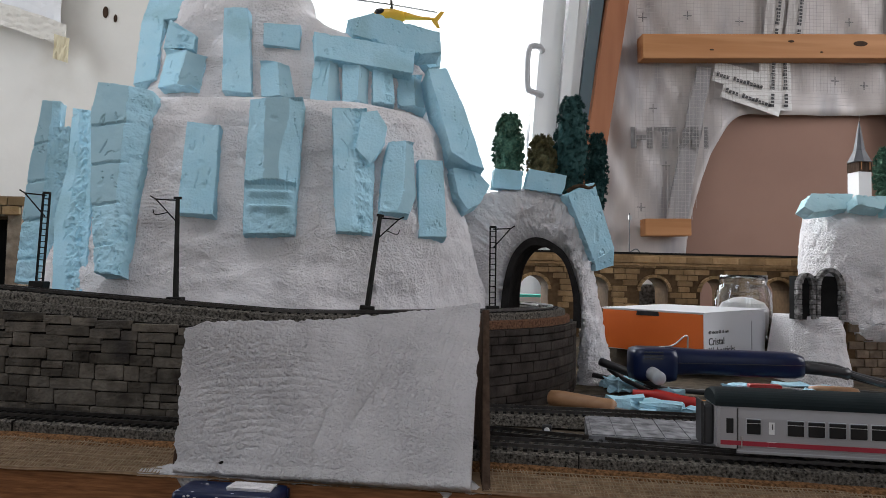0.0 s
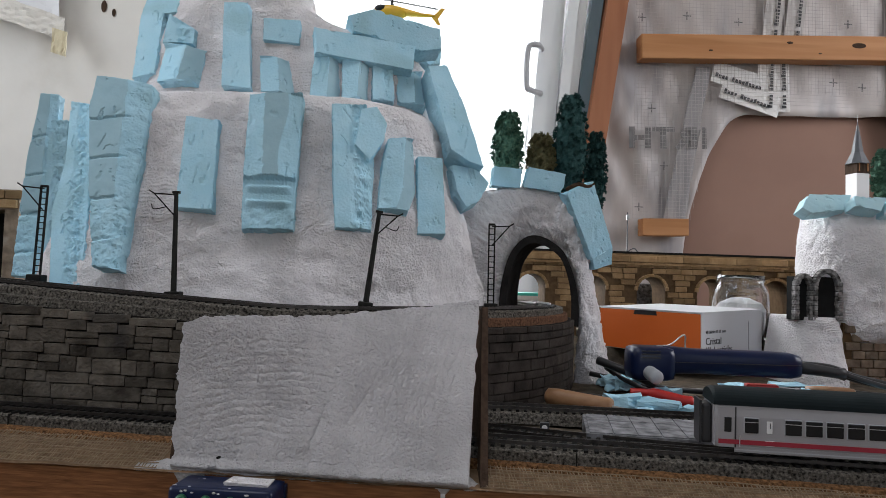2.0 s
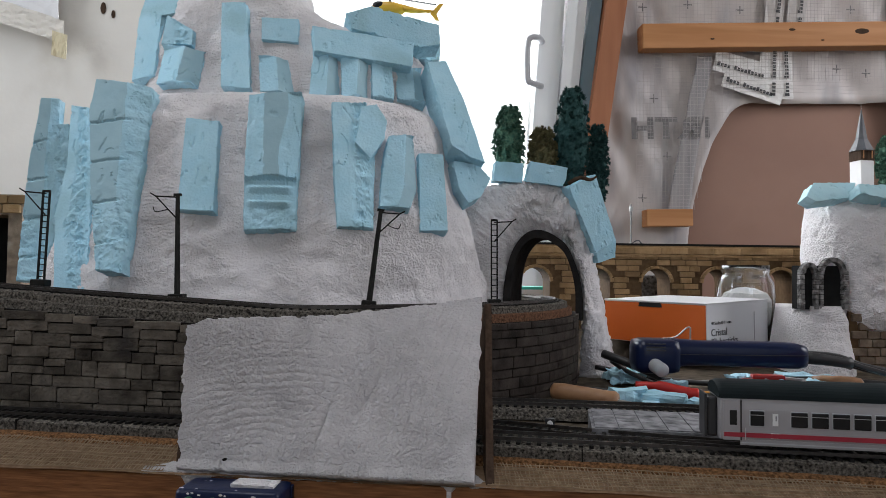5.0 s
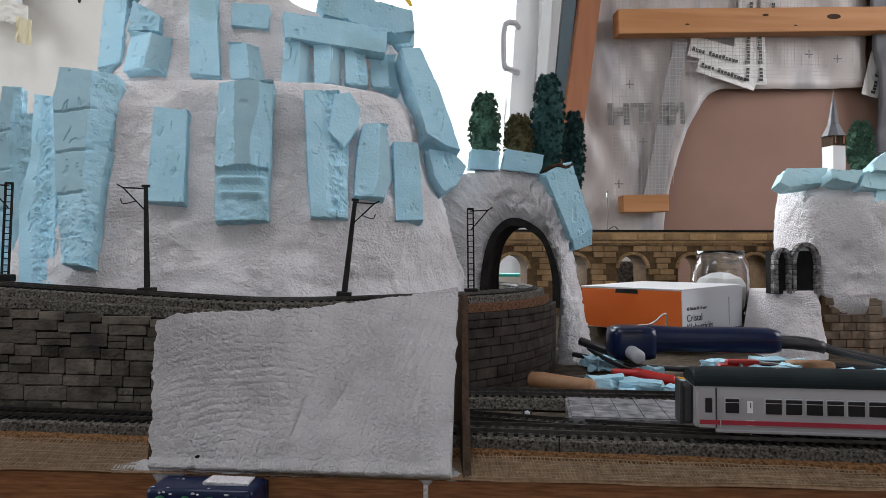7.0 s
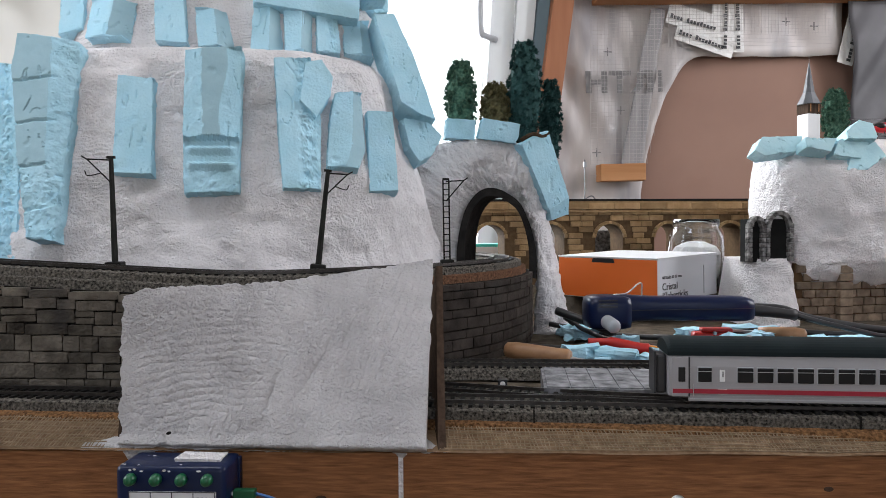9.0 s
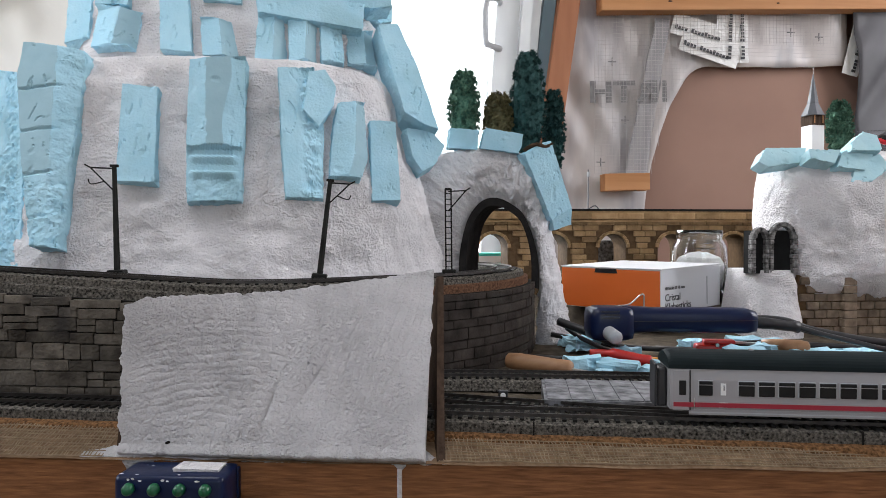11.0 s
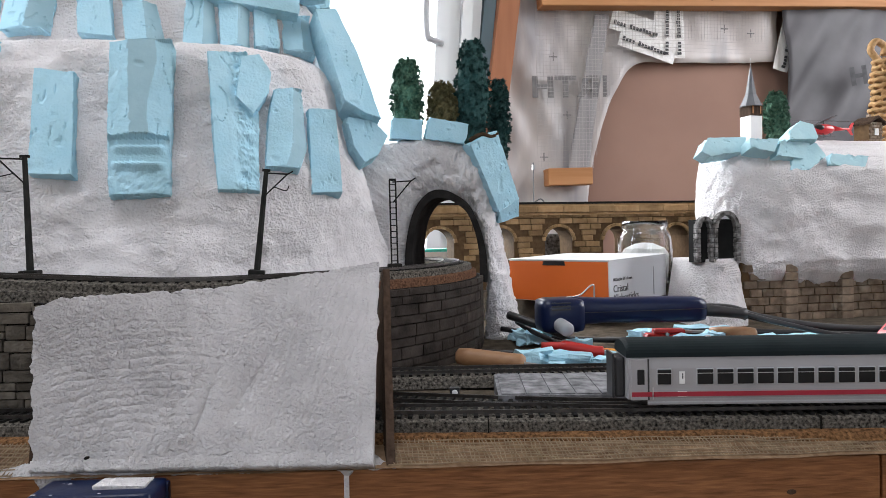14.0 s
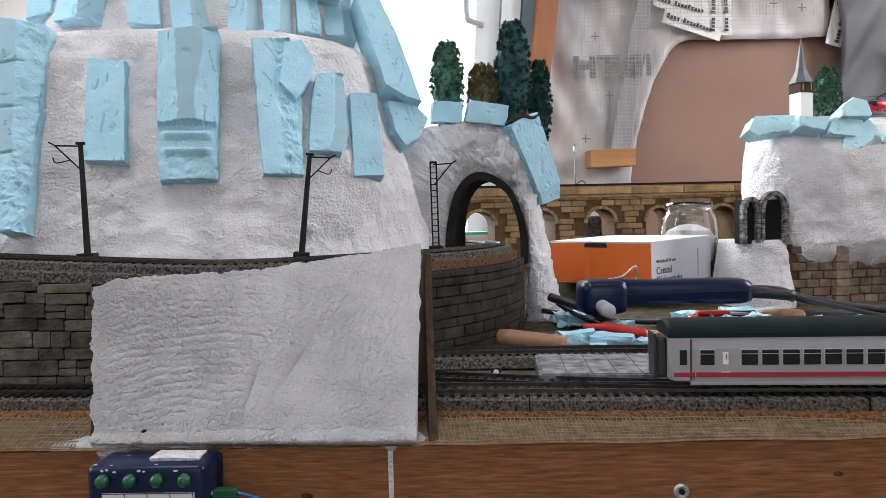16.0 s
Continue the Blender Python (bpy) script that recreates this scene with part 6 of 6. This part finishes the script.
part("slider", box(0.03, 0.075, 0.004, 0.010, -0.002, 0.003, 0.001), YELLOW_PLASTIC, knife, "yellow plastic slider")


def scrap(x, y, z, sx, sy, sz, rz, seed):
    bm = box(-sx / 2, sx / 2, -sy / 2, sy / 2, 0, sz)
    bmesh.ops.subdivide_edges(bm, edges=bm.edges[:], cuts=3, use_grid_fill=True)
    rough_up(bm, sz * 0.45, 0.012, seed)
    return tagged(part("foam_scrap", bm, FOAM, None, m=pose(x, y, z, 0, 0, rz)), "small light-blue foam offcut lying on the base", "foam scrap", "foam offcuts")


for row in ((0.192, 0.598, 0.050, 0.026, 0.02, 0.011, 10, 1), (0.222, 0.588, 0.050, 0.036, 0.022, 0.009, -24, 2), (0.246, 0.575, 0.050, 0.022, 0.014, 0.007, 30, 3), (0.225, 0.70, 0.050, 0.03, 0.02, 0.012, 20, 4), (0.305, 0.635, 0.050, 0.03, 0.02, 0.006, 5, 5), (0.358, 0.625, 0.052, 0.036, 0.022, 0.010, -12, 6), (0.405, 0.66, 0.052, 0.03, 0.022, 0.008, 30, 7), (0.44, 0.64, 0.05, 0.04, 0.02, 0.006, 12, 8), (0.206, 0.575, 0.049, 0.018, 0.012, 0.006, 60, 9)):
    scrap(*row)
cable([(0.30, 0.69, 0.052), (0.36, 0.66, 0.0525), (0.43, 0.655, 0.0525), (0.52, 0.60, 0.0525), (0.66, 0.57, 0.0525)], 0.003, BLACK_PLASTIC, "black cable crossing the base behind the train")
cable([(0.24, 0.61, 0.0525), (0.29, 0.612, 0.053), (0.35, 0.603, 0.053), (0.44, 0.59, 0.0525), (0.6, 0.55, 0.0525)], 0.0024, BLACK_PLASTIC, "thin black cable beside the rear track")
for row in ((0.275, 0.605, 0.05, 0.028, 0.016, 0.006, 15, 11), (0.335, 0.585, 0.05, 0.03, 0.014, 0.005, -20, 12), (0.47, 0.62, 0.05, 0.045, 0.018, 0.006, -8, 13), (0.255, 0.66, 0.05, 0.03, 0.018, 0.008, 35, 14)):
    scrap(*row)
cable([(0.205, 0.745, 0.060), (0.262, 0.702, 0.0535), (0.328, 0.662, 0.0535), (0.402, 0.632, 0.0535), (0.50, 0.575, 0.053), (0.64, 0.52, 0.053)], 0.0028, BLACK_PLASTIC, "black cable running under the blue tool")
cable([(0.36, 0.70, 0.0530), (0.42, 0.685, 0.0560), (0.487, 0.657, 0.0550), (0.58, 0.62, 0.053), (0.72, 0.58, 0.053)], 0.0032, BLACK_PLASTIC, "thick black cable leading off the base")
for row in ((0.414, 0.700, 0.05, 0.05, 0.024, 0.009, -10, 21), (0.448, 0.627, 0.05, 0.045, 0.022, 0.007, -30, 22), (0.339, 0.690, 0.05, 0.026, 0.02, 0.010, 25, 23), (0.229, 0.732, 0.05, 0.03, 0.022, 0.010, 8, 24), (0.49, 0.64, 0.05, 0.05, 0.024, 0.006, 14, 25)):
    scrap(*row)
red = thing("plastic_clip", "glossy red plastic clip half under the blue tool", "clip", pose(0.350, 0.662, 0.050, 0, 0, -14))
part("jaw", box(-0.020, 0.016, -0.008, 0.008, 0.0, 0.010, 0.0025), RED_PLASTIC, red, smooth=True)
part("lever", box(-0.012, 0.018, -0.006, 0.006, 0.0102, 0.0145, 0.0015), RED_PLASTIC, red, smooth=True)
part("hinge", tube([(0.0, -0.0095, 0.010), (0.0, 0.0095, 0.010)], 0.0018, 8), STEEL, red)
file_tool = thing("wooden_file", "small file with a pale wooden handle", "file", pose(0.436, 0.640, 0.058, 0, 0, 142))
part("handle", lathe([(0.003, 0), (0.0062, 0.002), (0.0072, 0.010), (0.0062, 0.034), (0.0048, 0.044)], 16, m=pose(0, 0, 0, 0, 90, 0)), HANDLE_WOOD, file_tool, smooth=True)
part("blade", box(0.043, 0.10, -0.003, 0.003, -0.001, 0.001), STEEL, file_tool, "steel blade")

# ---- platform, signal and train ----
platform = thing("platform", "grey concrete model platform between the tracks", "platform", pose(0.1225, 0.4535, 0.0455, 0, 0, -12.4))
part("slab", prism([(0.0, 0.0), (0.30, 0.0), (0.30, 0.0138), (0.0, 0.0138)], 0.0, 0.066), CONCRETE, platform)
for i in range(9):
    for j in range(3):
        part("paving", box(0.002 + i * 0.0158, 0.0172 + i * 0.0158, 0.0015 + j * 0.0212, 0.0222 + j * 0.0212, 0.0138, 0.0147, 0.0003), CONCRETE, platform)
sig = thing("track_signal", "small black ground signal with a white disc", "signal", pose(0.099, 0.476, 0.0545, 0, 0, -10))
part("case", box(-0.0032, 0.0032, -0.002, 0.002, 0, 0.0068, 0.0005), BLACK_PLASTIC, sig)
part("disc", lathe([(0.0019, 0), (0.0019, 0.0005), (0.0015, 0.0007)], 16, m=pose(0, -0.002, 0.0036, 90, 0, 0)), CHURCH_WHITE, sig, "white disc")

YAW = math.degrees(math.atan(-0.22))
coach = thing("railway_coach", "light grey model railway coach with a red stripe", "railway coach", pose(0.1865, near_y(0.1865), 0.0595, 0, 0, YAW))
L, HW = 0.262, 0.0152
side = [(HW - 0.0006, 0.0065), (HW, 0.009), (HW, 0.024), (HW - 0.0005, 0.0300)]
rows = []
for x in (0.0, L):
    rows.append([(x, -HW + 0.0006, 0.0065), (x, -HW, 0.009), (x, -HW, 0.024), (x, -HW + 0.0006, 0.0305), (x, HW - 0.0006, 0.0305), (x, HW, 0.024), (x, HW, 0.009), (x, HW - 0.0006, 0.0065)])
bm = grid(rows, None, True)
bm.faces.new(bm.verts[:8])
bm.faces.new(bm.verts[8:])
bmesh.ops.recalc_face_normals(bm, faces=bm.faces[:])
part("body", bm, COACH_WHITE, coach)
rows = []
for x, s in ((-0.001, 0.86), (0.001, 0.97), (0.004, 1.0), (L - 0.004, 1.0), (L + 0.001, 0.9)):
    rows.append([(x, -(HW + 0.0002) * math.cos(math.pi * k / 16), 0.0303 + 0.0092 * s * math.sin(math.pi * k / 16) ** 0.8) for k in range(17)])
bm = grid(rows)
bm.faces.new(bm.verts[:17])
bmesh.ops.recalc_face_normals(bm, faces=bm.faces[:])
part("roof", bm, COACH_ROOF, coach, "dark grey-green rounded roof", smooth=False)
part("roof_vent", lathe([(0.0016, 0), (0.0016, 0.0007), (0.001, 0.001)], 10, m=pose(0.05, 0, 0.0393)), COACH_WHITE, coach)
part("gangway", box(-0.006, 0.0, -0.0075, 0.0075, 0.006, 0.0295, 0.0015), BLACK_PLASTIC, coach, "black rubber gangway")
part("gangway_fold", box(-0.0075, -0.006, -0.0082, 0.0082, 0.006, 0.0315, 0.0006), BLACK_PLASTIC, coach)
y = -HW - 0.0001
part("red_stripe", box(0.0018, L, y - 0.00045, y + 0.001, 0.0082, 0.0108), COACH_RED, coach, "red stripe along the side")
part("skirt", box(0.011, L - 0.011, y + 0.0004, y + 0.0016, 0.0035, 0.0068), COACH_WHITE, coach)
part("under_stripe", box(0.011, L, y + 0.0001, y + 0.0004, 0.0046, 0.0052), GREY_PLASTIC, coach)
door = part("door", box(0.0016, 0.0108, y - 0.0003, y + 0.001, 0.0062, 0.0295, 0.0002), COACH_WHITE, coach)
part("door_window", box(0.0050, 0.0090, y - 0.0006, y, 0.0150, 0.0236, 0.0003), COACH_WINDOW, door, "dark glass")
part("door_gap", box(0.0109, 0.0117, y - 0.0002, y + 0.001, 0.0062, 0.0295), BLACK_PLASTIC, coach)
part("handrail", tube([(0.0135, y - 0.0008, 0.0068), (0.0135, y - 0.0008, 0.0135)], 0.0003, 5), STEEL, coach)


def coach_window(x, w):
    p = part("window", box(x - 0.0005, x + w + 0.0005, y - 0.0003, y + 0.001, 0.0145, 0.0240, 0.0006), GREY_PLASTIC, coach, "grey rubber-framed window")
    part("pane", box(x, x + w, y - 0.0006, y, 0.0150, 0.0235, 0.0005), COACH_WINDOW, p, "dark glass")
    part("bar", box(x, x + w, y - 0.0009, y - 0.0005, 0.0211, 0.0214), STEEL, p)


coach_window(0.0163, 0.0076)
for k in range(17):
    coach_window(0.0385 + k * 0.01115, 0.0088)
part("sign_panel", box(0.0285, 0.0315, y - 0.0003, y, 0.0153, 0.0222), CHURCH_WHITE, coach, "small white class sign")
bpy.context.view_layer.update()
words("1", 0.0045, coach.matrix_world @ pose(0.0291, y - 0.0005, 0.0182, 90, 0, 0), INK, coach, "class_number")
part("emblem", box(0.0275, 0.0325, y - 0.0004, y, 0.0080, 0.0110), CHURCH_WHITE, coach, "small white and red emblem")
part("emblem_bar", box(0.0281, 0.0319, y - 0.0006, y, 0.0086, 0.0104), COACH_RED, coach)
for bx in (0.04, L - 0.04):
    bogie = part("bogie", box(bx - 0.018, bx + 0.018, -0.0105, 0.0105, 0.002, 0.0062, 0.0008), BLACK_PLASTIC, coach)
    for wx in (-0.0135, 0.0135):
        for s in (-1, 1):
            part("wheel", lathe([(0.0052, 0), (0.0060, 0.0004), (0.0060, 0.0011), (0.0052, 0.0026), (0.001, 0.0026)], 18, m=pose(bx + wx, s * 0.0072, 0.0053, 90 * s, 0, 0)), RAIL, bogie, "dark metal wheel", smooth=True)
part("underframe", box(0.065, L - 0.065, -0.010, 0.010, 0.0018, 0.0062, 0.001), BLACK_PLASTIC, coach)

LX = 0.435
loco = thing("electric_locomotive", "red model electric locomotive with a raked cab", "locomotive", pose(LX, far_y(LX), 0.0592, 0, 0, math.degrees(math.atan(-0.2))))
prof = [(0.0, 0.006), (-0.001, 0.012), (0.003, 0.019), (0.012, 0.0285), (0.022, 0.0325), (0.17, 0.0325), (0.185, 0.028), (0.194, 0.012), (0.193, 0.006)]
bm = prism(prof, -0.0155, 0.0155)
bmesh.ops.bevel(bm, geom=bm.edges[:], offset=0.0022, segments=3, affect="EDGES")
part("body", bm, LOCO_RED, loco, smooth=False)
part("windscreen", prism([(0.0045, 0.0205), (0.0115, 0.0283), (0.0125, 0.0275), (0.006, 0.0200)], -0.011, 0.011), COACH_WINDOW, loco, "dark raked windscreen")
part("side_window", prism([(0.012, 0.0215), (0.0155, 0.0262), (0.022, 0.0262), (0.022, 0.0215)], -0.0158, -0.0152), COACH_WINDOW, loco, "dark cab side window")
part("roof_equipment", box(0.03, 0.165, -0.008, 0.008, 0.0325, 0.0355, 0.001), GREY_PLASTIC, loco, "grey roof equipment")
part("pantograph", tube(bent([(0.05, 0, 0.0355), (0.065, 0, 0.0385), (0.082, 0, 0.0375), (0.10, 0, 0.039)], 4), 0.0008, 6), BLACK_PLASTIC, loco)
part("front_skirt", box(-0.0005, 0.19, -0.0135, 0.0135, 0.0025, 0.0065, 0.001), BLACK_PLASTIC, loco)
part("headlight", box(-0.0016, 0.0, -0.011, -0.007, 0.0095, 0.012, 0.0004), GREY_PLASTIC, loco, "clear headlight")
part("side_emblem", box(0.055, 0.075, -0.0160, -0.0154, 0.013, 0.018), CHURCH_WHITE, loco, "white emblem bar")
for bx in (0.04, 0.15):
    for wx in (-0.014, 0.014):
        for s in (-1, 1):
            part("wheel", lathe([(0.0062, 0), (0.0068, 0.0004), (0.0068, 0.0011), (0.0060, 0.0026), (0.001, 0.0026)], 18, m=pose(bx + wx, s * 0.0072, 0.0056, 90 * s, 0, 0)), RAIL, loco, "dark metal wheel", smooth=True)

# ---- switch box on the fascia ----
BOX = ON_EDGE @ pose(-0.1265, -0.001, -0.0035) @ Matrix.Diagonal((0.94, 1, 1, 1))
sw = thing("switch_box", "dark blue plastic switch box with green buttons", "switch box", BOX)
part("case", box(0, 0.0635, -0.026, 0, -0.012, 0.0425, 0.003), NAVY, sw, smooth=True)
part("case_rim", box(-0.001, 0.0645, -0.004, 0.0, -0.013, 0.0405, 0.001), NAVY, sw)
for k in range(4):
    part("button", lathe([(0.0032, 0), (0.0034, 0.001), (0.0030, 0.0036), (0.0017, 0.0047), (0.0005, 0.0049)], 16, m=pose(0.0095 + k * 0.0148, -0.0262, 0.0360, 90, 0, 0)), GREEN, sw, "round green push button", smooth=True)
label = part("label_strip", box(0.008, 0.0585, -0.0266, -0.0258, 0.010, 0.0292), CARD_WHITE, sw, "white paper label strip")
for k in range(5):
    part("rule", box(0.008 + k * 0.0124, 0.0084 + k * 0.0124, -0.0269, -0.0265, 0.010, 0.0292), INK, label)
for z in (0.010, 0.0288):
    part("rule", box(0.008, 0.0584, -0.0269, -0.0265, z, z + 0.0004), INK, label)
for k in range(4):
    part("writing_bar", box(0.0475 + k * 0.0024, 0.0487 + k * 0.0024, -0.0270, -0.0266, 0.0225, 0.0262), INK, label)
bm = box(0.031, 0.058, -0.018, -0.004, 0.0423, 0.0440, 0.0006)
rough_up(bm, 0.0012, 0.006)
part("plaster_smear", bm, PLASTER, sw, "white plaster smear")
rnd = random.Random(21)
for k in range(16):
    x = rnd.uniform(0.001, 0.062)
    z, y = (0.0425, rnd.uniform(-0.024, -0.004)) if k % 2 else (rnd.uniform(0.0395, 0.0415), -0.0258)
    s = rnd.uniform(0.0003, 0.0008)
    bm = lathe([(s * 0.3, -s * 0.2), (s, 0.0), (s * 0.6, s * 0.3), (s * 0.1, s * 0.4)], 8)
    part("plaster_speck", bm, PLASTER, sw, "white plaster speck", m=pose(x, y, z, 0 if k % 2 else 90, 0, 0) @ Matrix.Diagonal((rnd.uniform(1.0, 2.4), 1, 0.6, 1)))
part("plug", box(0.0645, 0.0775, -0.017, -0.012, 0.0215, 0.0265, 0.0008), GREEN, sw, "green plug")
part("plug_tip", tube([(0.0625, -0.0145, 0.024), (0.0655, -0.0145, 0.024)], 0.0017, 8), STEEL, sw)
part("wire", tube(bent([(0.0775, -0.0145, 0.024), (0.090, -0.016, 0.021), (0.108, -0.018, 0.012), (0.125, -0.016, -0.004), (0.13, -0.012, -0.03)], 8), 0.0009, 6), BLUE_WIRE, sw, "thin blue wire")
part("pin", tube([(-0.0035, -0.012, 0.0165), (0.0005, -0.012, 0.0165)], 0.0008, 6), STEEL, sw)

# ---- bright sky behind the window ----
backdrop = structure("backdrop", box(-3.5, 3.5, 4.0, 4.02, -1.5, 4.5), emitter("overcast_sky", (0.95, 0.98, 1.0), 2.2), "bright overcast sky outside the window", "sky")
